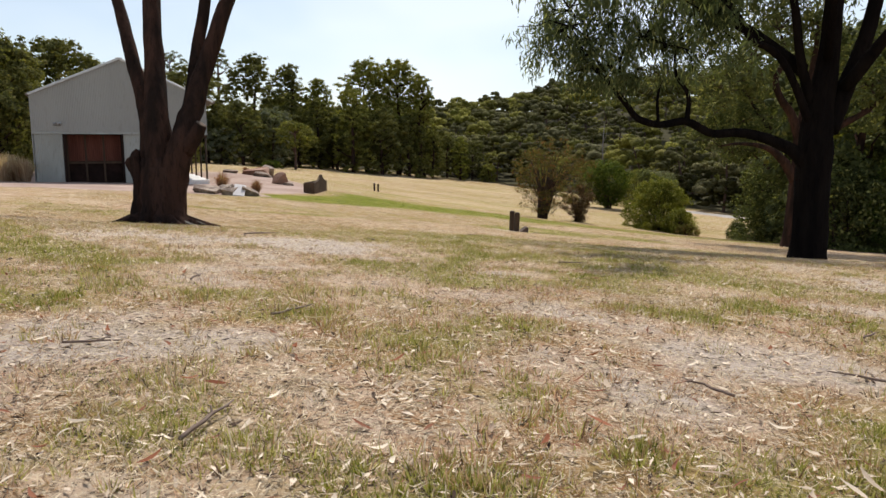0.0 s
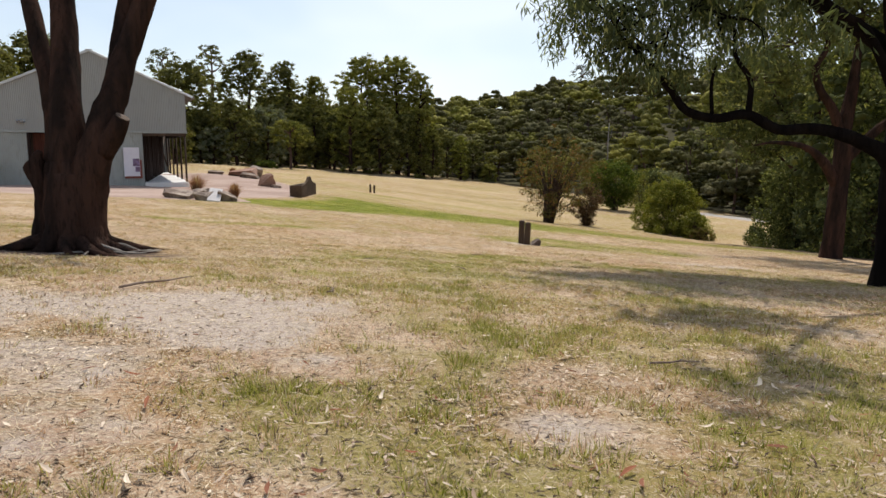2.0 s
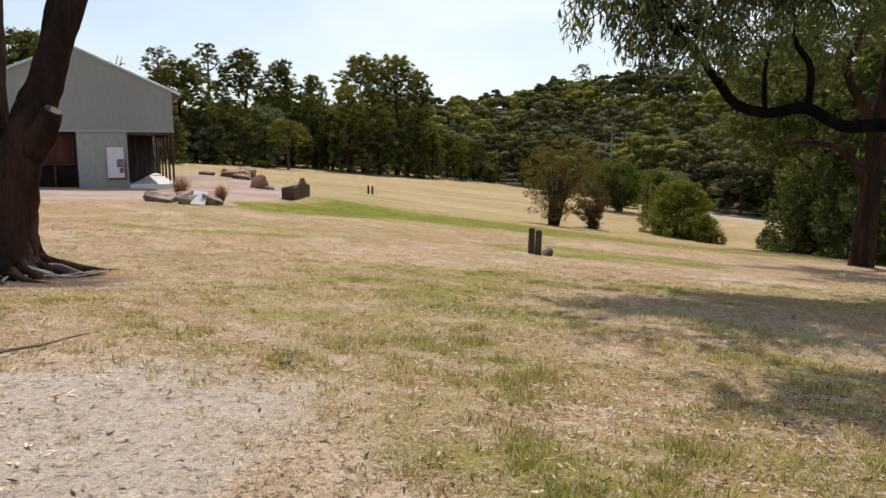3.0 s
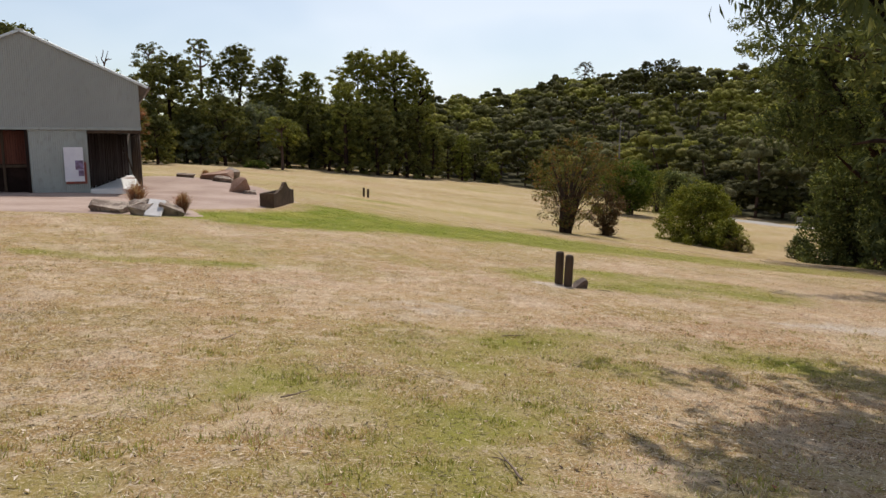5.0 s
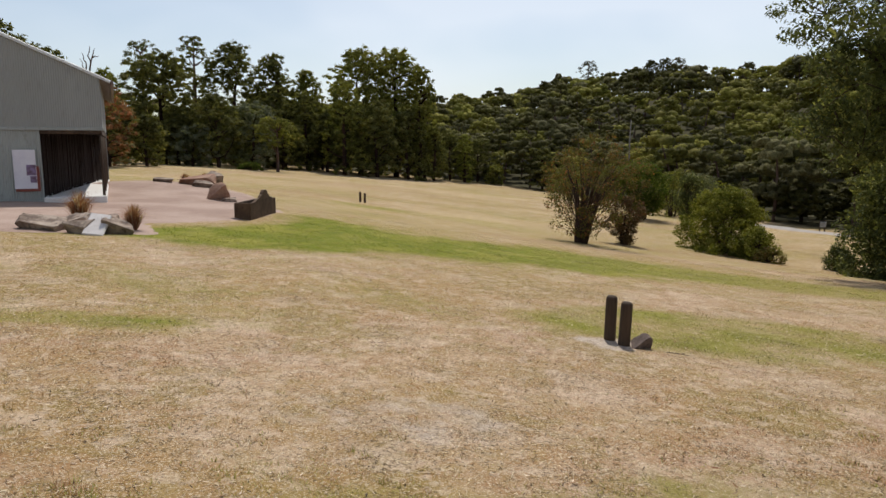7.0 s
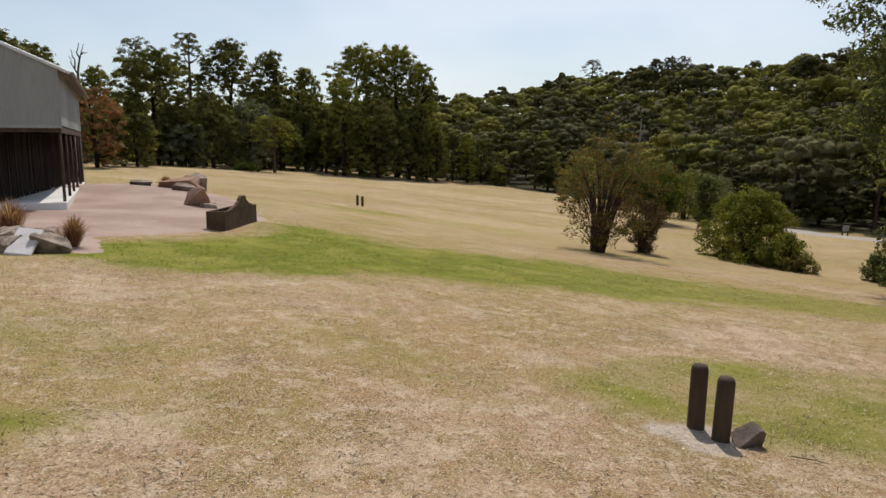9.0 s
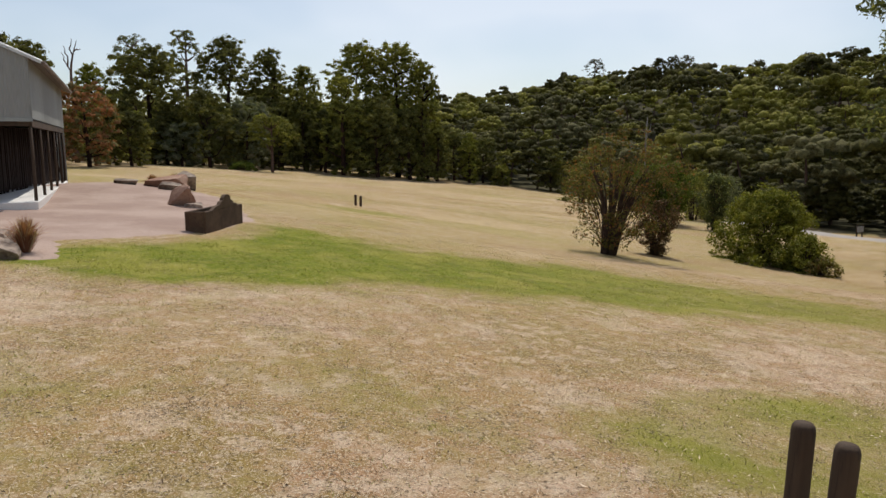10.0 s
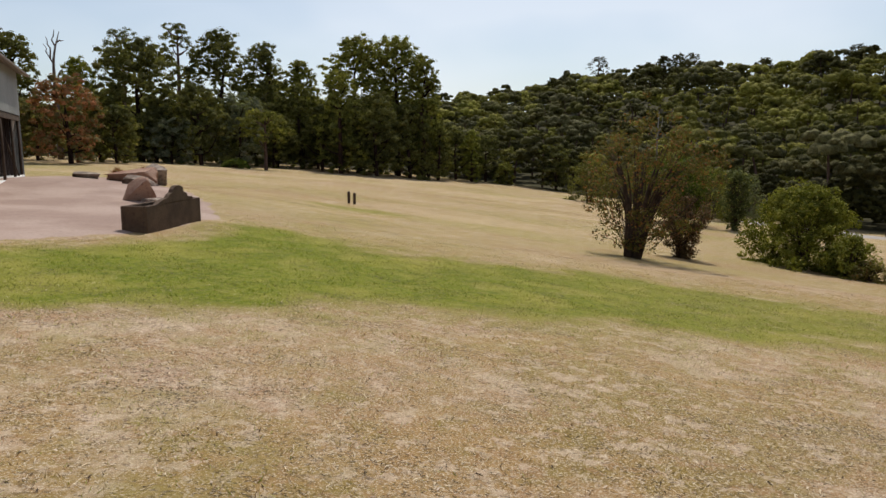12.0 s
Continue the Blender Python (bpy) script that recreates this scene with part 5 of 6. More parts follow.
def build_right_gum():
    """The spreading gum whose long low limb reaches out over the grass."""
    rng = np.random.default_rng(21)
    x, y = 7.71, 14.95
    z = ground_z(x, y)
    t = empty("gum_tree", pose(x, y, z), "dark-barked spreading gum tree with a long low crooked limb", "tree")
    up = -0.82 - z                     # heights below are above the foot of the trunk
    trunk = curve_points([(0, 0, -0.3), (0.0, 0, 0.15), (0.0, 0, 1.2), (-0.02, 0, 2.3), (0.02, 0, 3.3), (0.13, 0, 4.4), (0.16, 0, 5.7), (0.3, 0.2, 7.4), (0.2, 0.3, 9.4)], [0.5, 0.37, 0.34, 0.35, 0.28, 0.2, 0.17, 0.12, 0.05], 5)
    limbs = []
    limbs.append(curve_points([(-0.12, 0, 1.95), (-0.45, -0.05, 2.3), (-1.0, -0.1, 2.55), (-1.65, -0.12, 2.7), (-2.25, -0.18, 2.68), (-2.8, -0.25, 2.92), (-3.35, -0.3, 2.86), (-3.85, -0.38, 2.98), (-4.12, -0.4, 3.3), (-4.55, -0.45, 3.75), (-5.0, -0.5, 4.15)], [0.18, 0.14, 0.11, 0.095, 0.085, 0.08, 0.075, 0.068, 0.06, 0.045, 0.02], 5))
    limbs.append(curve_points([(0.2, 0, 2.75), (0.5, 0.05, 3.5), (0.72, 0.1, 4.05), (1.0, 0.15, 4.9), (1.2, 0.2, 5.8), (1.9, 0.4, 7.2), (2.6, 0.6, 8.6)], [0.24, 0.18, 0.165, 0.15, 0.13, 0.09, 0.04], 5))
    limbs.append(curve_points([(-0.15, 0, 3.2), (-0.5, -0.1, 4.2), (-0.72, -0.2, 5.1), (-1.1, -0.4, 6.2), (-1.9, -0.6, 7.6)], [0.12, 0.09, 0.08, 0.06, 0.02], 5))
    limbs.append(curve_points([(-0.2, -0.05, 2.9), (-0.75, -0.3, 3.8), (-1.25, -0.5, 4.3), (-1.75, -0.6, 4.5), (-2.1, -0.7, 5.0), (-2.9, -0.9, 5.6), (-3.9, -0.9, 6.0)], [0.09, 0.075, 0.065, 0.055, 0.05, 0.035, 0.015], 5))
    limbs.append(curve_points([(-2.8, -0.25, 2.9), (-2.82, -0.3, 3.45), (-3.1, -0.35, 3.85), (-3.2, -0.5, 4.4)], [0.055, 0.045, 0.035, 0.015], 5))
    limbs.append(curve_points([(-3.4, -0.3, 2.88), (-3.44, -0.3, 3.4), (-3.3, -0.1, 3.75)], [0.035, 0.028, 0.015], 4))
    limbs.append(curve_points([(-0.3, 0.2, 4.0), (-1.0, 1.2, 4.9), (-1.8, 2.2, 5.8), (-2.6, 3.0, 6.8)], [0.15, 0.12, 0.08, 0.03], 4))
    limbs.append(curve_points([(0.4, -0.2, 3.6), (0.9, -1.0, 4.8), (1.4, -1.9, 5.9)], [0.14, 0.1, 0.03], 4))
    limbs.append(curve_points([(0.0, -0.2, 4.2), (-0.6, -1.4, 5.8), (-1.4, -2.6, 7.0), (-2.4, -4.0, 8.0)], [0.1, 0.075, 0.05, 0.02], 4))
    limbs.append(curve_points([(-1.1, -0.4, 6.2), (-2.4, -1.2, 6.6), (-3.8, -2.2, 7.0), (-5.4, -2.8, 7.3)], [0.09, 0.07, 0.05, 0.02], 4))
    limbs.append(curve_points([(-3.8, -2.2, 7.0), (-4.8, -3.4, 7.3), (-5.6, -4.5, 7.6)], [0.05, 0.035, 0.015], 4))
    limbs.append(curve_points([(-1.8, 2.2, 5.8), (-1.6, 3.4, 6.8), (-0.4, 4.8, 7.2)], [0.08, 0.06, 0.02], 4))
    tips = [(-5.4, -2.8, 7.3), (-5.2, -2.72, 7.27), (-4.8, -2.6, 7.2), (-5.6, -4.5, 7.6)]
    t5, e5 = sprays(np.random.default_rng(22), tips, 6, 0.36, 0.05, 0.02)
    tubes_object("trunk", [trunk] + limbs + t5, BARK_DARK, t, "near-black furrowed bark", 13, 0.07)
    low = [(-5.0, -0.5, 4.2), (-4.6, -0.4, 3.95), (-4.9, -0.2, 4.6), (-4.3, -0.5, 3.9), (-5.3, -0.6, 4.75), (-3.9, -0.6, 4.5), (-3.4, -0.4, 4.4), (-4.4, 0.2, 4.9), (-2.6, -0.5, 4.9), (-5.2, 0.1, 5.2)]
    mid = [(-3.9, -0.9, 6.0), (-2.9, -0.9, 5.6), (-4.6, -0.6, 5.7), (-3.4, -0.2, 5.5), (-2.2, -0.7, 5.3), (-1.9, -0.6, 7.6), (-1.2, -0.4, 6.4), (-2.6, 3.0, 6.8), (-1.8, 2.2, 5.8), (0.3, 0.2, 7.4), (1.9, 0.4, 7.2), (2.6, 0.6, 8.6), (1.4, -1.9, 5.9), (0.2, 0.3, 9.2), (-0.5, 0.3, 8.2), (-3.2, 1.2, 6.8), (3.0, 0.2, 7.0), (-4.9, -1.4, 6.2), (-1.0, 1.5, 6.5), (0.5, 2.5, 7.0), (-2.5, 1.5, 6.3), (1.5, 2.0, 6.8), (-3.5, 3.2, 6.6), (-1.8, 4.4, 7.0), (1.0, 4.2, 7.2), (2.2, 3.4, 7.0), (-4.4, 1.8, 6.4), (-0.4, 3.2, 6.4)]
    over = [(-4.2, 0.2, 7.1), (-3.2, 2.6, 7.0), (-2.2, 3.6, 7.2), (-1.0, 4.6, 7.4), (0.2, 5.0, 7.0)]
    high = [(-4.8, 1.0, 7.2), (-3.6, 1.6, 7.4), (-2.4, 2.2, 7.6), (-1.2, 2.8, 7.8), (0.0, 3.2, 7.8), (1.2, 3.4, 7.6), (-4.2, 2.6, 7.0), (-3.0, 3.4, 7.2), (-1.6, 3.8, 7.4), (-0.4, 4.4, 7.4), (0.9, 4.8, 7.4), (-2.4, 4.6, 7.0), (2.2, 4.4, 7.6), (-0.8, 1.4, 7.6), (0.6, 1.8, 8.0), (1.8, 2.4, 7.8)]
    t3, e3 = sprays(rng, over, 7, 0.6, 0.1, 0.03)
    t4, e4 = sprays(rng, high, 8, 0.65, 0.1, 0.03)
    t1, e1 = sprays(rng, low, 9, 0.5, 0.05)
    t2, e2 = sprays(rng, mid, 9, 0.85, 0.25)
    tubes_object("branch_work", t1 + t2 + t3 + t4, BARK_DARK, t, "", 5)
    v = np.concatenate([hanging_foliage(rng, np.array(e1), 0.26, 64, 0.145), hanging_foliage(rng, np.array(e2), 0.46, 50, 0.21), hanging_foliage(rng, np.array(e3), 0.38, 54, 0.22), hanging_foliage(rng, np.array(e5), 0.28, 48, 0.2), hanging_foliage(rng, np.array(e4), 0.42, 36, 0.34)])
    leaves_object("crown", v, LEAF_GUM, t, "drooping narrow grey-green leaves")


build_right_gum()


def wood_edge_gum(x, y, seed, label, pale, limbs_rows, tips, h_trunk):
    """A gum at the edge of the woods, with given limbs and leafy tips."""
    rng = np.random.default_rng(seed)
    z = ground_z(x, y)
    t = empty("gum_tree", pose(x, y, z), label, "tree")
    tubes = [curve_points(p, r, 5) for p, r in limbs_rows]
    tubes_object("trunk", tubes, BARK, t, "", 12, 0.06)
    tw, ends = sprays(rng, tips, 9, 1.0, 0.2, 0.03)
    tubes_object("branch_work", tw, TWIG, t, "", 5)
    p, d = clump_cloud(rng, np.array(ends), rng.uniform(0.7, 1.3, len(ends)) * 0.55, 74, 0.8)
    leaves_object("crown", leaf_quads(rng, p, d, 0.2, 0.4, 0.8, 0.6, 0.3), LEAF_SCRUB, t)


wood_edge_gum(13.75, 28.0, 31, "gum tree with rough reddish-brown crooked limbs among scrub", False, [
    ([(0, 0, -0.3), (0, 0, 0.2), (0.05, 0, 1.6), (0.1, 0, 3.2), (0.1, 0, 4.6), (0.4, 0.2, 6.2), (0.6, 0.3, 8.5)], [0.5, 0.37, 0.33, 0.29, 0.26, 0.18, 0.06]),
    ([(0.05, 0, 4.2), (-0.4, -0.1, 5.2), (-0.95, -0.2, 5.9), (-1.15, -0.2, 6.6), (-0.8, -0.2, 7.4), (-1.2, -0.3, 8.4)], [0.2, 0.16, 0.13, 0.11, 0.08, 0.03]),
    ([(0, 0, 2.6), (-0.7, -0.2, 3.5), (-1.5, -0.5, 3.95), (-2.6, -0.8, 4.1), (-3.4, -0.9, 4.0)], [0.2, 0.16, 0.1, 0.06, 0.02]),
    ([(0.1, 0, 3.4), (1.2, -0.2, 4.6), (2.4, -0.4, 5.4), (3.4, -0.4, 6.4)], [0.2, 0.15, 0.1, 0.04]),
], [(0.6, 0.3, 8.5), (-1.2, -0.3, 8.4), (-2.0, 0, 7.4), (-3.4, -0.6, 6.2), (3.4, -0.4, 6.4), (2.4, -0.4, 6.2), (4.4, 0, 5.4), (3.2, 0.8, 8.0), (5.2, 0.3, 7.0), (0.8, 0.3, 10.5), (-1.5, 0, 10.2), (2.2, 0, 10.8), (-3.0, -0.3, 9.0), (4.0, 0.2, 9.5), (1.0, 0, 12.0), (-0.8, 0, 12.0), (5.6, 0.4, 9.0), (-2.6, 0, 11.4)], 9)
wood_edge_gum(20.4, 41.5, 32, "tall gum tree with an open leafy crown above the scrub", False, [
    ([(0, 0, -0.3), (0, 0, 0.3), (0.1, 0, 2.5), (-0.2, 0, 5.0), (-0.5, 0.2, 8.0), (-0.3, 0.2, 10.8)], [0.48, 0.34, 0.3, 0.24, 0.16, 0.05]),
    ([(-0.1, 0, 4.2), (-1.4, -0.2, 6.2), (-2.8, -0.4, 8.0), (-4.0, -0.6, 9.4)], [0.2, 0.16, 0.1, 0.03]),
    ([(0, 0, 5.0), (1.4, 0.2, 7.0), (2.6, 0.4, 8.8)], [0.18, 0.13, 0.04]),
    ([(0, 0, 3.4), (-1.6, 0.1, 4.6), (-2.6, 0.0, 5.4)], [0.14, 0.09, 0.03]),
], [(-0.3, 0.2, 10.8), (-4.0, -0.6, 9.4), (-3.0, -0.3, 8.6), (-4.6, -0.6, 8.2), (-5.2, -0.4, 9.8), (-5.6, 0, 11.0), (-3.6, 0, 11.4), (-2.2, 0, 12.0), (-4.6, 0.2, 6.6), (-3.8, 0, 5.4), (2.6, 0.4, 8.8), (1.6, 0.4, 9.8), (-2.6, 0, 5.6), (-1.6, 0.2, 10.0), (-3.4, 0.2, 7.2), (3.6, 0.2, 7.4), (-2.0, 0.3, 6.6)], 10)


# ---- shrubs ----
def shrub(x, y, h, hw, mat, seed, label, stems=7, per=60, rad=0.3, size=0.13, vase=True, bare_foot=0.25, name="shrub", group="shrubs on the paddock", n=None, twig=TWIG, lean=0.0, ragged=0.08):
    """A many-stemmed shrub: stems fan out from the foot, leafy towards their ends."""
    rng = np.random.default_rng(seed)
    z = ground_z(x, y) - 0.05
    t = empty(name, pose(x, y, z), label, "shrub", group)
    tubes, ends = [], []
    n = n or int(hw * h * 9)
    for k in range(n):
        a = rng.uniform(0, 2 * math.pi)
        zz = bare_foot + (1 - bare_foot) * rng.uniform(0, 1) ** 0.8
        prof = max(0.02, zz) ** 0.7 * 1.3 * math.sqrt(max(0.03, 1 - (max(0.0, zz - 0.5) / 0.51) ** 2)) if vase else math.sqrt(max(0.0, 1 - (max(0.0, zz) * 0.98) ** 2.2))
        r = hw * prof * math.sqrt(rng.uniform(0.15, 1)) * (1 + 0.18 * math.sin(3 * a + seed)) * (1 + ragged * (0.5 * rng.normal() + 0.6))
        ends.append((r * math.cos(a) + lean * zz, r * math.sin(a), h * zz * (0.97 + 0.35 * ragged * rng.normal())))
    for k in range(stems):
        a = 2 * math.pi * k / stems + rng.normal() * 0.3
        f = 0.1 * hw
        e = Vector((hw * 0.55 * math.cos(a) + 0.7 * lean, hw * 0.55 * math.sin(a), h * rng.uniform(0.6, 0.9)))
        s = Vector((f * math.cos(a), f * math.sin(a), 0))
        m1 = s.lerp(e, 0.5) + Vector((-0.1 * hw * math.cos(a), -0.1 * hw * math.sin(a), 0.06 * h))
        tubes_object("stem", [curve_points([s, m1, e], [0.024 * hw + 0.022, 0.011 * hw + 0.014, 0.007], 5)], twig, t, "", 6)
    for k in range(min(len(ends), 60)):
        q = Vector(ends[k])
        s = Vector((q.x * 0.35, q.y * 0.35, q.z * rng.uniform(0.25, 0.6)))
        tubes.append(limb(rng, s, q, 0.014, 0.005, 0.1, 5))
    tubes_object("branch_work", tubes, twig, t, "", 5)
    c = np.array(ends)
    p, d = clump_cloud(rng, c, rng.uniform(0.6, 1.4, len(c)) * rad, per, 0.85)
    p[:, 2] = np.maximum(p[:, 2], height(p[:, 0] + x, p[:, 1] + y) - z + 0.03)
    leaves_object("foliage", leaf_quads(rng, p, d, size, 0.55), mat, t)
    return t


shrub(6.4, 47.3, 5.0, 2.5, LEAF_THORN, 41, "vase-shaped thorny shrub with sparse olive-brown leaves", 34, 62, 0.3, 0.1, True, 0.08, n=175, lean=0.75, ragged=0.3)
shrub(9.5, 51.3, 2.6, 1.15, LEAF_RUST, 42, "small withered brown shrub", 11, 100, 0.28, 0.09, True, 0.0, n=90, ragged=0.25)
shrub(17.5, 76.6, 5.0, 2.5, LEAF_FERN, 43, "dark green rounded shrub with a shaded foot", 8, 80, 0.5, 0.2, True, 0.06, n=140)
shrub(20.6, 73.5, 4.6, 1.2, LEAF_SCRUB, 44, "upright brownish shrub on the dry slope", 8, 60, 0.42, 0.18, True, 0.04, n=80)
shrub(16.3, 54.4, 3.7, 2.25, LEAF_LIGHT, 45, "broad rounded yellow-green shrub", 14, 120, 0.36, 0.12, False, -0.1, n=300, ragged=0.24)
shrub(17.0, 51.6, 1.8, 1.1, LEAF_LIGHT, 46, "low arching yellow-green shrub with a dry twiggy foot", 11, 60, 0.3, 0.12, False, -0.05, n=85)
shrub(17.2, 50.4, 0.8, 0.9, LEAF_BROWN, 48, "low heap of dry brown twigs and leaves", 9, 40, 0.2, 0.1, False, 0.0, n=40)
shrub(-24.8, 100, 0.9, 1.5, LEAF_FERN, 47, "low heap of green scrub", 5, 60, 0.3, 0.18, False, 0.03, n=46)
shrub(20.2, 48.9, 1.35, 0.6, LEAF_SCRUB, 49, "small rounded green shrub at the edge of the woods", 6, 70, 0.24, 0.1, False, 0.0, n=60)
for i, (sx, sy, sh, sw, sm) in enumerate([(26.5, 46.0, 6.0, 3.0, LEAF_MID), (30.5, 50.0, 6.5, 3.2, LEAF_DARK), 
                                          (17.6, 31.5, 3.6, 2.0, LEAF_SCRUB), (21.0, 45.4, 6.2, 2.1, LEAF_SCRUB), (21.3, 47.3, 4.2, 1.7, LEAF_SCRUB), (20.6, 44.2, 2.6, 1.3, LEAF_SCRUB), (23.0, 42.5, 6.4, 2.6, LEAF_SCRUB), (18.9, 34.5, 4.8, 2.4, LEAF_SCRUB), (20.5, 30.5, 4.6, 2.6, LEAF_FERN), (22.5, 37.0, 6.0, 3.2, LEAF_DARK), (20.0, 39.0, 5.0, 2.0, LEAF_SCRUB), (27, 42, 7, 3.4, LEAF_MID), (29, 34, 7, 3.6, LEAF_DARK),
                                          (22.5, 84, 4.5, 2.6, LEAF_MID), (26.5, 88, 4.5, 2.8, LEAF_GREY), (19, 92, 5, 3.0, LEAF_DARK), (14.5, 98, 4.4, 2.4, LEAF_DARK)]):
    shrub(sx, sy, sh, sw, sm, 60 + i, "dense dark scrub at the edge of the woods", 4, 64, 0.5, 0.17, False, -0.12, group="scrub at the wood's edge", n=int(60 + sh * sw * (9 if sy < 50 and sx < 24 else 5)))


# ---- stones, posts, trough ----
def boulder(x, y, size, mat, seed, label, turn=0, sink=0.3, tilt=(0, 0), cuts=7, name="boulder", group="boulders round the yard", flats=()):
    """A split boulder: a rough lump with flat broken faces."""
    rng = np.random.default_rng(seed)
    bm = bmesh.new()
    for k in range(cuts + 9):
        d = rng.normal(size=3)
        d = np.sign(d) * np.abs(d / np.linalg.norm(d)) ** 0.42
        bm.verts.new(d * rng.uniform(0.82, 1.05))
    hull = bmesh.ops.convex_hull(bm, input=list(bm.verts))
    bmesh.ops.delete(bm, geom=[v for v in bm.verts if not v.link_faces], context="VERTS")
    for co, no in flats:
        cut = bmesh.ops.bisect_plane(bm, geom=bm.verts[:] + bm.edges[:] + bm.faces[:], plane_co=co, plane_no=no, clear_outer=True)
        bmesh.ops.contextual_create(bm, geom=[e for e in cut["geom_cut"] if isinstance(e, bmesh.types.BMEdge)])
    bmesh.ops.bevel(bm, geom=list(bm.edges), offset=0.035, segments=1, affect="EDGES")
    bmesh.ops.triangulate(bm, faces=list(bm.faces))
    bmesh.ops.subdivide_edges(bm, edges=[e for e in bm.edges if e.calc_length() > 0.22], cuts=2, use_grid_fill=True)
    bmesh.ops.triangulate(bm, faces=list(bm.faces))
    for v in bm.verts:
        n = noise.noise(v.co * 1.7 + Vector((seed, 0, 0))) * 0.1 + noise.noise(v.co * 4.5 + Vector((0, seed, 0))) * 0.07
        v.co *= 1 + n
        v.co = Vector((v.co.x * size[0], v.co.y * size[1], v.co.z * size[2]))
    ob = part(name, bm, mat, None, smooth=False)
    z = ground_z(x, y)
    ob.matrix_world = pose(x, y, z + size[2] * (1 - sink * 1.4), tilt[0], tilt[1], turn)
    return tagged(ob, label, "boulder", group)


boulder(-9.85, 28.8, (0.56, 0.42, 0.3), ROCK, 1, "flat-topped brown granite boulder at the yard's edge", 4, 0.4, (-4, 4), 12, flats=(((0, 0, 0.42), (0.25, -0.42, 1)), ((0, -0.55, 0), (-0.15, -1, -0.75))))
boulder(-9.3, 29.4, (0.38, 0.34, 0.32), ROCK, 2, "grey granite boulder among the others", 10, 0.38, (0, 6), 11, flats=(((0, 0, 0.6), (-0.5, -0.3, 1)), ((0, -0.5, 0), (0.2, -1, -0.6))))
boulder(-8.85, 28.7, (0.36, 0.36, 0.33), ROCK, 3, "split dark granite boulder among the others", 75, 0.36, (-4, 8), 12, flats=(((0, 0, 0.55), (-0.8, -0.3, 1)), ((-0.6, 0, 0), (-1, 0.1, -0.6)), ((0, 0.4, 0.3), (0.5, 0.3, 1))))
boulder(-8.15, 29.0, (0.4, 0.36, 0.33), ROCK, 5, "brown-grey granite boulder among the others", 20, 0.38, (-4, -8), 12, flats=(((0, 0, 0.5), (0.8, -0.3, 1)), ((0, -0.5, 0), (-0.35, -1, -0.7))))
boulder(-8.9, 30.2, (0.34, 0.28, 0.24), ROCK, 6, "small grey boulder behind the others", 20, 0.4)
boulder(-14.8, 48.6, (0.72, 0.35, 0.24), ROCK, 7, "low flat dark boulder on the gravel", 2, 0.35, flats=(((0, 0, 0.5), (0.05, -0.25, 1)), ((0, -0.5, 0), (0.1, -1, -0.7))))
boulder(-13.2, 49.1, (1.2, 0.6, 0.52), ROCK_RED, 8, "long sloping reddish boulder on the gravel", 12, 0.35, (0, 0), flats=(((0, 0, 0.5), (-0.15, -0.25, 1)), ((0, -0.5, 0), (0.1, -1, -0.7))))
boulder(-12.75, 49.9, (0.7, 0.55, 0.68), ROCK, 9, "blocky brown boulder on the gravel", 5, 0.3, flats=(((0, 0, 0.5), (0.1, -0.25, 1)), ((0, -0.5, 0), (0.25, -1, -0.7))))
boulder(-12.55, 48.0, (0.75, 0.34, 0.33), ROCK, 10, "dark low boulder on the gravel", 5, 0.38, flats=(((0, 0, 0.5), (0.3, -0.25, 1)), ((0, -0.5, 0), (-0.1, -1, -0.7))))
boulder(-10.1, 42.2, (0.62, 0.5, 0.46), ROCK_RED, 12, "pointed rusty-brown boulder on the gravel", 30, 0.35, (6, -16), flats=(((0, -0.35, 0), (-0.2, -1, -0.45)),))
boulder(-9.4, 41.8, (0.36, 0.22, 0.15), ROCK, 13, "small rusty stone beside a boulder", 30, 0.4)


def stone_slab():
    bm = bmesh.new()
    box(bm, (-0.24, -0.05, -0.08), (0.22, 0.05, 0.72), 0.025)
    ob = part("stone_slab", bm, STONE_PALE)
    ob.matrix_world = pose(-8.42, 28.42, ground_z(-8.42, 28.42) + 0.03, -58, 8, 12)
    tagged(ob, "pale flat stone slab leaning on boulders", "stone slab")


stone_slab()


def tussock(x, y, h, hw, seed, group="dry tussocks by the yard", mat=None, label="tussock of dry orange-brown grass blades"):
    """A tussock of arching dry blades."""
    rng = np.random.default_rng(seed)
    n = 620
    a, lean = rng.uniform(0, 2 * np.pi, n), np.abs(rng.normal(size=n)) * 0.42 + 0.06
    L = h * rng.uniform(0.6, 1.15, n)
    d = np.stack([np.cos(a), np.sin(a), np.zeros(n)], 1)
    base = d * rng.uniform(0, 0.12, n)[:, None] * hw * 2
    midp = base + d * (lean * L * 0.35)[:, None] + np.array([0, 0, 1]) * (L * 0.6)[:, None]
    tip = base + d * (lean * L * 1.0)[:, None] + np.array([0, 0, 1]) * (L * (1.02 - 0.4 * lean))[:, None]
    side = np.stack([-np.sin(a), np.cos(a), np.zeros(n)], 1) * 0.009
    v = np.stack([base - side, base + side, midp + side, midp - side, tip], 1).reshape(-1, 3)
    k = np.arange(n)[:, None] * 5
    f = np.concatenate([k + np.array([[0, 1, 2, 3]]), k + np.array([[3, 2, 4, 4]])])
    ob = mesh_object("tussock", v, np.concatenate([k + np.array([[0, 1, 2]]), k + np.array([[0, 2, 3]]), k + np.array([[3, 2, 4]])]), mat or DRY_TUFT)
    ob.matrix_world = pose(x, y, ground_z(x, y) - 0.02)
    return tagged(ob, label, "tussock", group)


tussock(-9.65, 30.2, 0.92, 0.3, 1)
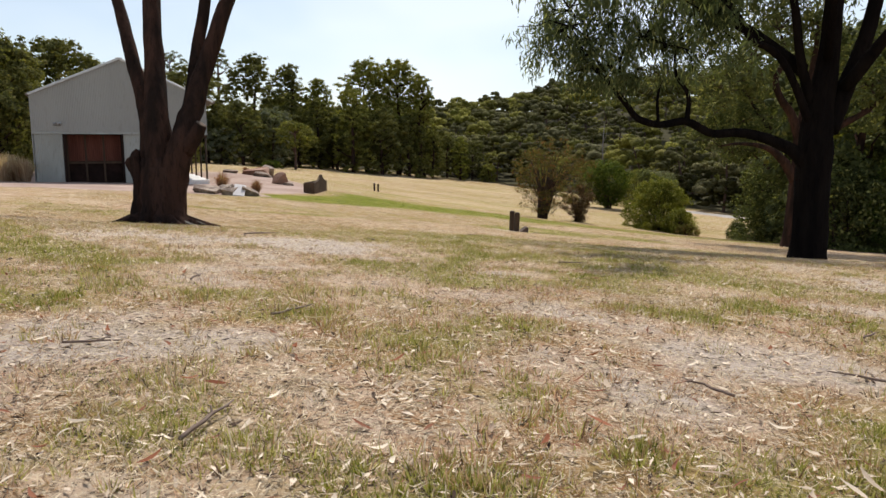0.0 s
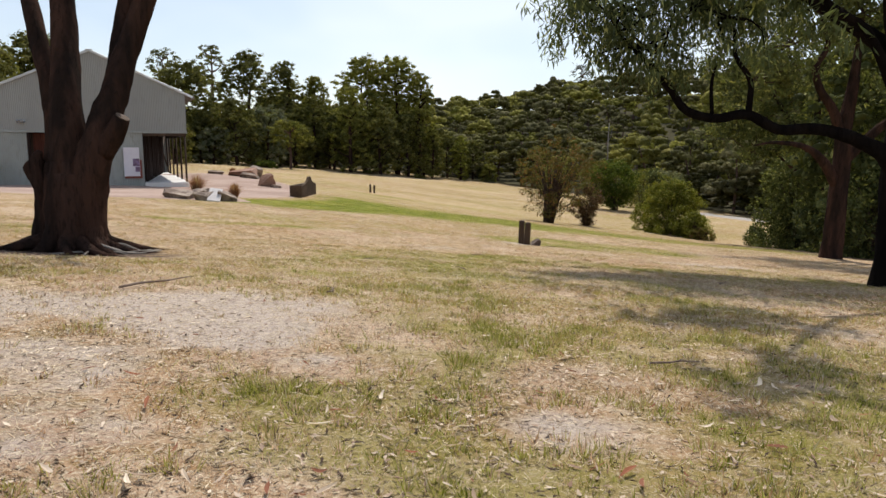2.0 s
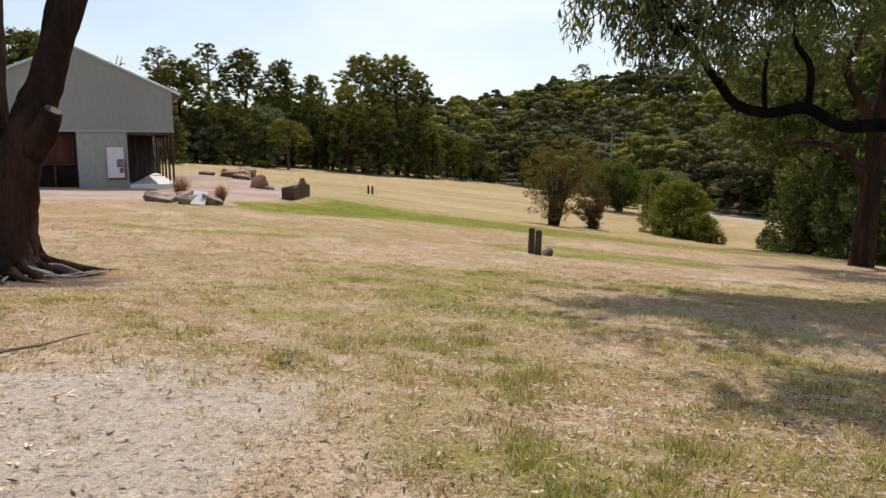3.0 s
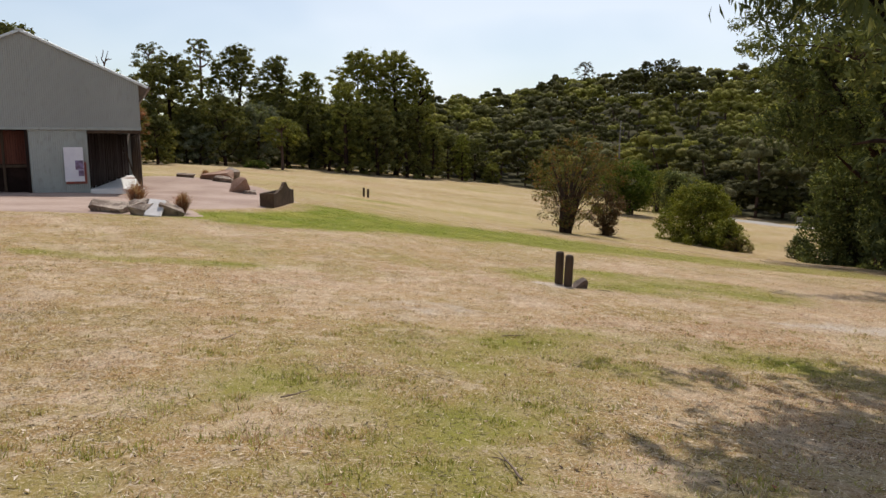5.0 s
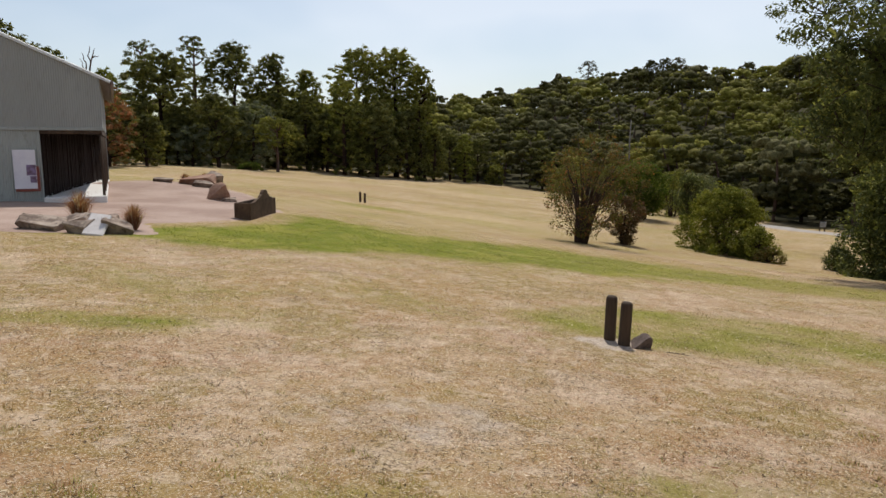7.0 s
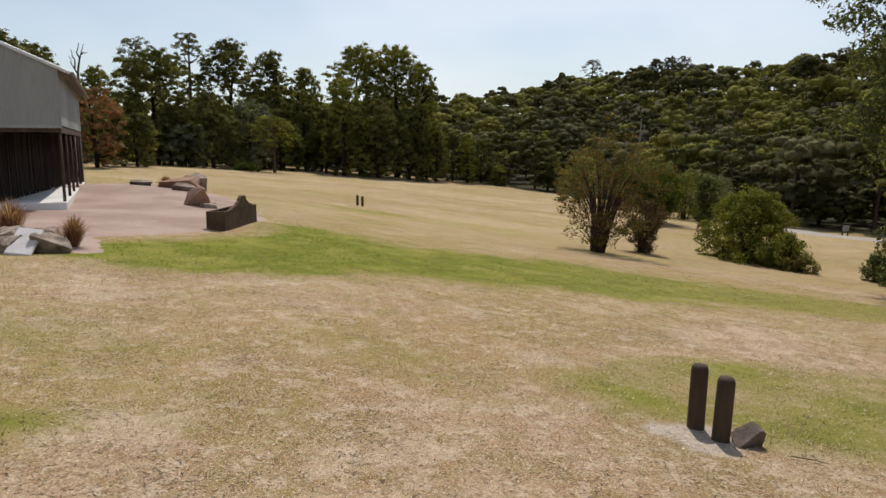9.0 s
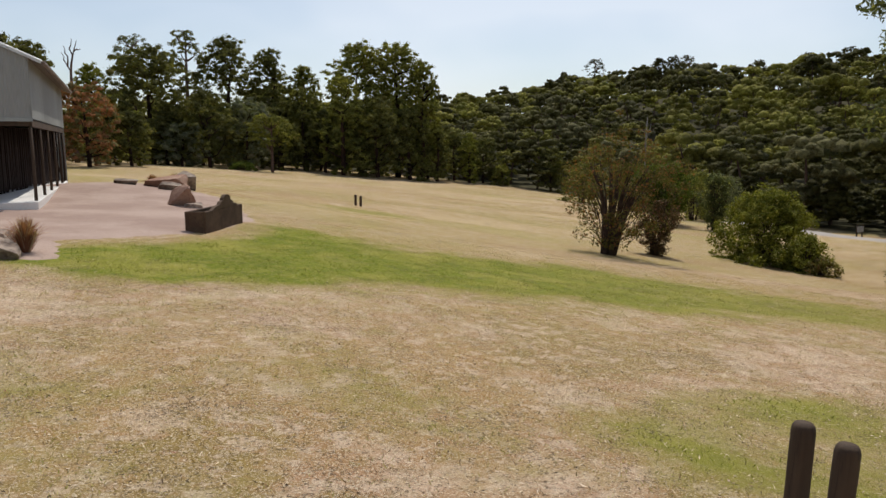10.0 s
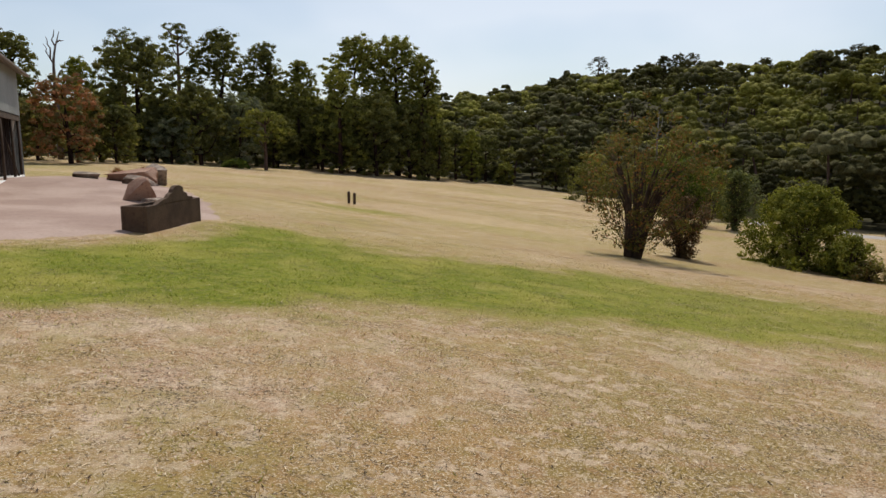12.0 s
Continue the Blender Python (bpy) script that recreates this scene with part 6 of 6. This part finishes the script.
tussock(-8.05, 29.7, 0.68, 0.2, 2)
tussock(-14.1, 49.5, 0.55, 0.22, 3)
tussock(-13.3, 50.2, 0.7, 0.25, 4)
for i, (tx, ty, th) in enumerate([(-20.9, 35.0, 1.2), (-21.5, 35.4, 1.35), (-22.2, 35.8, 1.5), (-22.9, 36.1, 1.5), (-23.6, 36.4, 1.45), (-21.8, 34.7, 1.1)]):
    tussock(tx, ty, th, 0.7, 5 + i, "pale tussocks by the barn", PALE_TUFT, "tall tussock of bleached pinkish-tan grass")


def bollard(x, y, h, r, tilt, seed, label, group):
    """A round-headed timber post, its top edge chamfered and worn."""
    bm = bmesh.new()
    prof = [(r * 1.02, -0.15), (r * 1.02, 0.0), (r, h * 0.3), (r, h * 0.6), (r * 0.99, h - 0.05), (r * 0.9, h - 0.02), (r * 0.72, h)]
    sides, rings = 20, []
    for rr, z in prof:
        rings.append([bm.verts.new((rr * (1 + 0.02 * math.sin(3 * a + seed)) * math.cos(a), rr * (1 + 0.02 * math.sin(2 * a + seed * 2)) * math.sin(a), z)) for a in [2 * math.pi * k / sides for k in range(sides)]])
    for A, B in zip(rings, rings[1:]):
        for k in range(sides):
            bm.faces.new((A[k], A[(k + 1) % sides], B[(k + 1) % sides], B[k]))
    bm.faces.new(rings[-1])
    bm.faces.new(rings[0][::-1])
    ob = part("bollard", bm, TIMBER_POST, smooth=True)
    ob.matrix_world = pose(x, y, ground_z(x, y), *tilt)
    return tagged(ob, label, "bollard", group)


bollard(2.0, 21.72, 0.62, 0.078, (1.0, 1.0, 0), 1, "weathered brown round-topped timber bollard in bare earth", "bollards")
bollard(2.12, 21.42, 0.59, 0.078, (1, 2.0, 0), 2, "weathered timber bollard that leans slightly", "bollards")
bollard(-6.15, 59.6, 0.66, 0.078, (0, 0, 0), 3, "distant dark timber bollard standing in the paddock", "far bollards")
bollard(-5.82, 59.4, 0.64, 0.078, (0, 1, 0), 4, "distant dark timber bollard standing in the paddock", "far bollards")
boulder(2.33, 21.34, (0.17, 0.14, 0.13), ROCK_DARK, 23, "angular broken stone at the foot of a bollard", 10, 0.3, (0, 0), 12, "stone", "", (((0, 0, 0.4), (-0.9, -0.1, 1)), ((0.1, -0.5, 0), (0.3, -1, -0.3))))


def build_trough():
    """The concrete horse trough with its stepped headstone."""
    m = pose(-6.56, 34.82, -0.6, 0, 0, -4.5)        # y runs along its length
    t = empty("water_trough", m, "old brown concrete water trough with a stepped headstone", "trough")
    W, L, H, w = 0.55, 2.5, 0.5, 0.075
    bm = bmesh.new()
    box(bm, (-W + w, w, -0.1), (-w, L - w, 0.12), 0.012)
    part("base", bm, TROUGH, t)
    for lo, hi in (((-W, 0, -0.1), (-W + w, L, H)), ((-w, 0, -0.1), (0, L, H)), ((-W + w, 0, -0.1), (-w, w, H)), ((-W + w, L - w, -0.1), (-w, L, H))):
        bm = bmesh.new()
        box(bm, lo, hi, 0.012)
        part("side", bm, TROUGH, t)
    bm = bmesh.new()
    prof = [(0.55, H), (2.2, H), (2.2, H + 0.06), (1.98, H + 0.07), (1.9, H + 0.16), (1.78, H + 0.18), (1.74, H + 0.29), (1.6, H + 0.34), (1.42, H + 0.34), (1.3, H + 0.27), (1.26, H + 0.2), (1.12, H + 0.17), (1.04, H + 0.1), (0.8, H + 0.08)]
    A = [bm.verts.new((-0.1, y - 0.1, z)) for y, z in prof]
    B = [bm.verts.new((0.002, y - 0.1, z)) for y, z in prof]
    bm.faces.new(A[::-1])
    bm.faces.new(B)
    for k in range(len(prof)):
        q = (k + 1) % len(prof)
        bm.faces.new((A[k], B[k], B[q], A[q]))
    part("headstone", bm, TROUGH, t, "stepped concrete headstone, weathered dark")
    bm = bmesh.new()
    box(bm, (-W + w, w, 0.2), (-w, L - w, 0.22))
    part("trough_bottom", bm, DARK, t, "dark bottom of the trough")


build_trough()


def build_road_furniture():
    """The board and low rail beside the road below."""
    for i, (x, y) in enumerate([(37.5, 72.5), (40.5, 70.0), (43.5, 68.0), (46.5, 66.2), (49.5, 64.8)]):
        bm = bmesh.new()
        box(bm, (-0.07, -0.07, -0.1), (0.07, 0.07, 0.95), 0.015)
        ob = part("fence_post", bm, TIMBER_POST)
        ob.matrix_world = pose(x, y, ground_z(x, y), 0, 0, 30)
        tagged(ob, "short dark timber fence post by the road", "fence post", "fence posts by the road")
    s = empty("road_sign", pose(33.1, 75.0, ground_z(33.1, 75.0), 0, 0, 20), "small grey notice board on two dark posts by the road", "sign")
    for k in (-0.3, 0.3):
        bm = bmesh.new()
        box(bm, (k - 0.05, -0.04, 0), (k + 0.05, 0.04, 1.05), 0.01)
        part("post", bm, TIMBER_POST, s)
    bm = bmesh.new()
    box(bm, (-0.36, -0.07, 0.45), (0.36, -0.045, 0.95), 0.01)
    part("board", bm, METAL_GREY, s)


build_road_furniture()


# ---- turf, fallen leaves and sticks ----
def blades(rng, y0, y1, half, n, length, width, tufts=False):
    """Short blades scattered over a stretch of ground, fewer where it is bare."""
    y = rng.uniform(y0, y1, n)
    x = rng.uniform(-1, 1, n) * half(y) - 0.1
    g, b, m = covers(x, y)
    tuft = 0.35 + 0.75 * smooth_noise(x, y, 0.07, 6) * smooth_noise(x, y, 0.19, 1) * 2 + 0.35 * smooth_noise(x, y, 0.35, 2)
    keep = (rng.uniform(0, 1, n) < (1 - 0.93 * b) * np.clip(1.7 * tuft - 0.12 + 0.5 * smooth_noise(x, y, 0.022, 4) * smooth_noise(x, y, 0.031, 9), 0.04, 1)) & (inside(YARD, x, y) < -0.1) & (m < 0.5)
    if tufts:
        keep &= (g > 0.3) & (smooth_noise(x, y, 0.05, 3) + smooth_noise(x, y, 0.13, 5) > 0.35)
    x, y, g, tuft = x[keep], y[keep], g[keep], tuft[keep]
    n = len(x)
    z = height(x, y)
    a, th = rng.uniform(0, 2 * np.pi, n), (rng.uniform(0.1, 0.9, n) if tufts else rng.uniform(0.7, 1.42, n) - 0.45 * g * rng.uniform(0.3, 1.4, n))
    L = length * rng.uniform(0.45, 1.3, n) * (0.75 + 0.5 * np.clip(tuft, 0, 1))
    d = np.stack([np.cos(a) * np.sin(th), np.sin(a) * np.sin(th), np.cos(th)], 1) * L[:, None]
    base = np.stack([x, y, z - 0.004], 1)
    ph = rng.uniform(0, 2 * np.pi, n)
    side = np.stack([np.cos(ph), np.sin(ph), np.zeros(n)], 1) * (width * rng.uniform(0.6, 1.4, n))[:, None]
    v = np.stack([base - side, base + side, base + d], 1).reshape(-1, 3)
    return v, np.repeat(g, 3)


def build_turf():
    rng = np.random.default_rng(5)
    rows = [("near", 0.6, 9.0, lambda y: 0.66 * y + 0.9, 520000, 0.034, 0.0025),
            ("mid", 9.0, 17.0, lambda y: 0.5 * y + 1.6, 400000, 0.036, 0.0032),
            ("far", 17.0, 42.0, lambda y: 0.42 * y + 2.0, 430000, 0.042, 0.0046)]
    for key, y0, y1, half, n, L, w in rows:
        v, g = blades(rng, y0, y1, half, n, L, w)
        ob = mesh_object("grass", v, np.arange(len(v), dtype=np.int32).reshape(-1, 3), GRASS)
        at = ob.data.attributes.new("green", "FLOAT", "POINT")
        at.data.foreach_set("value", g.astype(np.float32))
        tagged(ob, "short dry straw-coloured grass with green blades among it", "grass", kind="stuff")


build_turf()


def build_thatch():
    """Dead stems and shreds of grass that lie in the turf, pale ones and dark ones."""
    rng = np.random.default_rng(25)
    for y0, y1, n, L, w in ((0.8, 7.0, 90000, 0.042, 0.0014), (7.0, 14.0, 80000, 0.05, 0.002), (14.0, 30.0, 70000, 0.06, 0.0032)):
        y = y0 + (y1 - y0) * rng.uniform(0, 1, n) ** 0.9
        x = rng.uniform(-1, 1, n) * (0.64 * y + 0.7 if y0 < 5 else 0.47 * y + 1.5)
        g, b, m = covers(x, y)
        keep = (rng.uniform(0, 1, n) < np.clip(1.0 - 0.75 * g, 0.1, 1) * (1 - 0.5 * np.clip(b, 0, 1))) & (inside(YARD, x, y) < -0.1) & (m < 0.5)
        x, y = x[keep], y[keep]
        k = len(x)
        a, th = rng.uniform(0, 2 * np.pi, k), rng.normal(size=k) * 0.22
        ln = L * rng.uniform(0.4, 1.3, k)
        c = np.stack([x, y, height(x, y) + rng.uniform(0.003, 0.018, k)], 1)
        d = np.stack([np.cos(a) * np.cos(th), np.sin(a) * np.cos(th), np.sin(th)], 1) * (ln / 2)[:, None]
        side = np.stack([-np.sin(a), np.cos(a), 0.3 * rng.normal(size=k)], 1) * (w * rng.uniform(0.6, 1.5, k))[:, None]
        v = np.stack([c - d - side, c - d + side, c + d], 1).reshape(-1, 3)
        ob = mesh_object("dead_grass", v, np.arange(len(v), dtype=np.int32).reshape(-1, 3), THATCH)
        tagged(ob, "shreds of dead grass, bleached and dark, lying in the turf", "grass", kind="stuff")


build_thatch()


def build_tufts():
    """Little standing tufts: a spray of blades from each foot."""
    rng = np.random.default_rng(15)
    for y0, y1, n, per, L, w in ((0.8, 9.5, 9500, 20, 0.048, 0.003), (9.5, 19, 6000, 12, 0.045, 0.004)):
        y = y0 + (y1 - y0) * rng.uniform(0, 1, n) ** (0.8 if y0 < 5 else 1.0)
        x = rng.uniform(-1, 1, n) * (0.64 * y + 0.7 if y0 < 5 else 0.5 * y + 1.5)
        foot = rng.integers(0, n, n // 13)
        own = rng.integers(0, len(foot), n)
        near = rng.uniform(0, 1, n) < 0.8
        x = np.where(near, x[foot][own] + rng.normal(size=n) * 0.075, x)
        y = np.where(near, y[foot][own] + rng.normal(size=n) * 0.075, y)
        g, b, m = covers(x, y)
        g = np.clip(np.where(near, g + 0.25 * rng.uniform(0, 1, len(foot))[own], g), 0, 1)
        keep = (rng.uniform(0, 1, n) < np.clip(0.12 + 1.5 * g, 0, 1) * (1 - 0.9 * np.clip(b, 0, 1))) & (m < 0.4)
        x, y, g = x[keep], y[keep], g[keep]
        k = len(x)
        size = rng.uniform(0.5, 1.25, k)
        wet = np.clip(g * rng.uniform(0.5, 1.3, k) + 0.1, 0, 0.8)
        X, Y = np.repeat(x, per), np.repeat(y, per)
        a, th = rng.uniform(0, 2 * np.pi, k * per), np.abs(rng.normal(size=k * per)) * 0.5 + 0.1
        q = rng.uniform(0, 0.045, k * per) * np.repeat(size, per)
        X, Y = X + q * np.cos(a), Y + q * np.sin(a)
        ln = L * rng.uniform(0.5, 1.2, k * per) * np.repeat(size, per)
        base = np.stack([X, Y, height(X, Y) - 0.004], 1)
        tip = base + np.stack([np.cos(a) * np.sin(th), np.sin(a) * np.sin(th), np.cos(th)], 1) * ln[:, None]
        ph = rng.uniform(0, 2 * np.pi, k * per)
        side = np.stack([np.cos(ph), np.sin(ph), np.zeros(k * per)], 1) * (w * rng.uniform(0.6, 1.4, k * per))[:, None]
        v = np.stack([base - side, base + side, tip], 1).reshape(-1, 3)
        ob = mesh_object("grass_tufts", v, np.arange(len(v), dtype=np.int32).reshape(-1, 3), GRASS)
        at = ob.data.attributes.new("green", "FLOAT", "POINT")
        at.data.foreach_set("value", np.repeat(wet, per * 3).astype(np.float32))
        tagged(ob, "small olive-green and straw tufts of grass in the turf", "grass", kind="stuff")


build_tufts()


def leaf_shape(rng, L, w):
    """A dry curled sickle-shaped gum leaf: two rows of faces along a bent midrib."""
    n = 6
    v = []
    curl, bow, cup = rng.uniform(-0.3, 0.7), rng.uniform(-0.25, 0.25), rng.uniform(0.0, 0.35)
    for i in range(n):
        t = i / (n - 1)
        ww = w * math.sin(math.pi * min(0.97, 0.05 + t * 0.95)) ** 0.8 * (1 - 0.25 * t)
        x, y, z = L * (t - 0.5), bow * L * (t - 0.5) ** 2 * 2, curl * L * (t - 0.5) ** 2 + 0.004
        v += [(x, y - ww / 2, z + cup * ww), (x, y, z), (x, y + ww / 2, z + cup * ww)]
    f = []
    for i in range(n - 1):
        for k in range(2):
            a = i * 3 + k
            f.append((a, a + 1, a + 4, a + 3))
    return np.array(v), np.array(f)


def build_litter():
    rng = np.random.default_rng(9)
    litter = empty("leaf_litter", pose(0, 5, ground_z(0, 5)), "scattered dry tan and reddish gum leaves on the turf", "leaf litter")
    inv = litter.matrix_world.inverted()
    shapes = []
    for k in range(10):
        v, f = leaf_shape(rng, rng.uniform(0.05, 0.1), rng.uniform(0.013, 0.026))
        shapes.append((v, f))
    meshes = []
    for v, f in shapes:
        me = bpy.data.meshes.new("leaf")
        me.from_pydata([tuple(q) for q in v], [], [tuple(int(i) for i in q) for q in f])
        me.materials.append(LITTER_PART)
        meshes.append(me)

    def place():
        y = rng.uniform(1.0, 6.5)
        x = rng.uniform(-1, 1) * (0.66 * y + 0.6)
        return x, y

    for k in range(290):
        x, y = place()
        ob = new("leaf", meshes[k % 10])
        ob.parent = litter
        s = rng.uniform(0.5, 1.15)
        ob.matrix_local = inv @ (pose(x, y, ground_z(x, y) + rng.uniform(0.008, 0.03), rng.normal() * 10, rng.normal() * 10, rng.uniform(0, 360)) @ Matrix.Diagonal((s, s, s, 1)))
    V, F, nv = [], [], 0
    n = 5200
    y = np.concatenate([rng.uniform(1, 9, 2600), rng.uniform(9, 26, n - 2600)])
    x = rng.uniform(-1, 1, n) * (0.6 * y + 1.0)
    z = height(x, y)
    for k in range(n):
        if k > 2600 and rng.uniform() > (0.95 if x[k] > 0 else 0.6):
            continue
        v, f = shapes[k % 10]
        m = np.array((pose(x[k], y[k], z[k] + rng.uniform(0.004, 0.025), rng.normal() * 10, rng.normal() * 10, rng.uniform(0, 360)) @ Matrix.Diagonal((1, 1, 1, 1)) * 1.0))
        s = rng.uniform(0.25, 0.75)
        V.append((v * s) @ m[:3, :3].T + m[:3, 3])
        F.append(f + nv)
        nv += len(v)
    ob = mesh_object("fallen_leaves", np.concatenate(V), np.concatenate(F), LITTER)
    tagged(ob, "countless small dry gum leaves and chips on the ground", "leaf litter", kind="stuff")
    n = 46000
    y = np.concatenate([rng.uniform(0.9, 9, 22000), rng.uniform(9, 28, n - 22000)])
    x = rng.uniform(-1, 1, n) * (0.62 * y + 0.9)
    keep = rng.uniform(0, 1, n) < 0.55 + 0.45 * smooth_noise(x, y, 0.8, 3)
    keep &= inside(YARD, x, y) < -0.1
    x, y = x[keep], y[keep]
    c = np.stack([x, y, height(x, y) + 0.009], 1)
    v = leaf_quads(rng, c, np.tile(np.array([0.0, 0, 1.4]), (len(c), 1)), 0.036, 0.27, 0.0, 0.22, 0.6)
    ob = leaves_object("bark_chips", v, CHIPS, None)
    tagged(ob, "pale and dark chips of bark and leaf on the turf", "leaf litter", kind="stuff")
    rows = [(-0.75, 3.35, 0.34, 70), (-1.5, 4.15, 0.3, 95), (-0.62, 1.75, 0.3, 80), (2.1, 3.4, 0.24, 40), (0.9, 2.35, 0.22, 120), (-2.2, 8.3, 0.9, 78), (-0.9, 8.5, 0.5, 95), (1.15, 6.4, 0.3, 20),
            (-2.1, 14.9, 0.35, 85), (-1.1, 13.1, 0.3, 60), (2.72, 21.03, 0.28, -24), (0.6, 15.9, 0.3, 30), (3.6, 12.0, 0.6, 60), (0.2, 11.9, 0.4, 100), (1.6, 2.6, 0.26, 150), (-1.3, 2.5, 0.2, 25)]
    for k, (sx, sy, L, turn) in enumerate(rows):
        pts = [((t - 0.5) * L, 0.02 * L * rng.normal(), 0.008 + 0.01 * L + 0.006 * rng.uniform()) for t in np.linspace(0, 1, 6)]
        th = 0.8 + 1.4 * L
        tubes = [curve_points(pts, [0.005 * th, 0.005 * th, 0.0045 * th, 0.004 * th, 0.003 * th, 0.002 * th], 2)]
        q = pts[3]
        tubes.append(([q, (q[0] + 0.12 * L, 0.1 * L, 0.02), (q[0] + 0.2 * L, 0.18 * L, 0.014)], [0.003, 0.0025, 0.0015]))
        ob = tubes_object("stick", tubes, STICK, None, "", 6, 0.1)
        nx, ny = (ground_z(sx + 0.1, sy) - ground_z(sx - 0.1, sy)) / 0.2, (ground_z(sx, sy + 0.1) - ground_z(sx, sy - 0.1)) / 0.2
        ob.matrix_world = pose(sx, sy, ground_z(sx, sy) + 0.01, math.degrees(math.atan(ny)), -math.degrees(math.atan(nx)), 0) @ pose(0, 0, 0, 0, 0, turn)
        tagged(ob, "dry brown fallen stick lying on the grass", "stick", "fallen sticks")


build_litter()
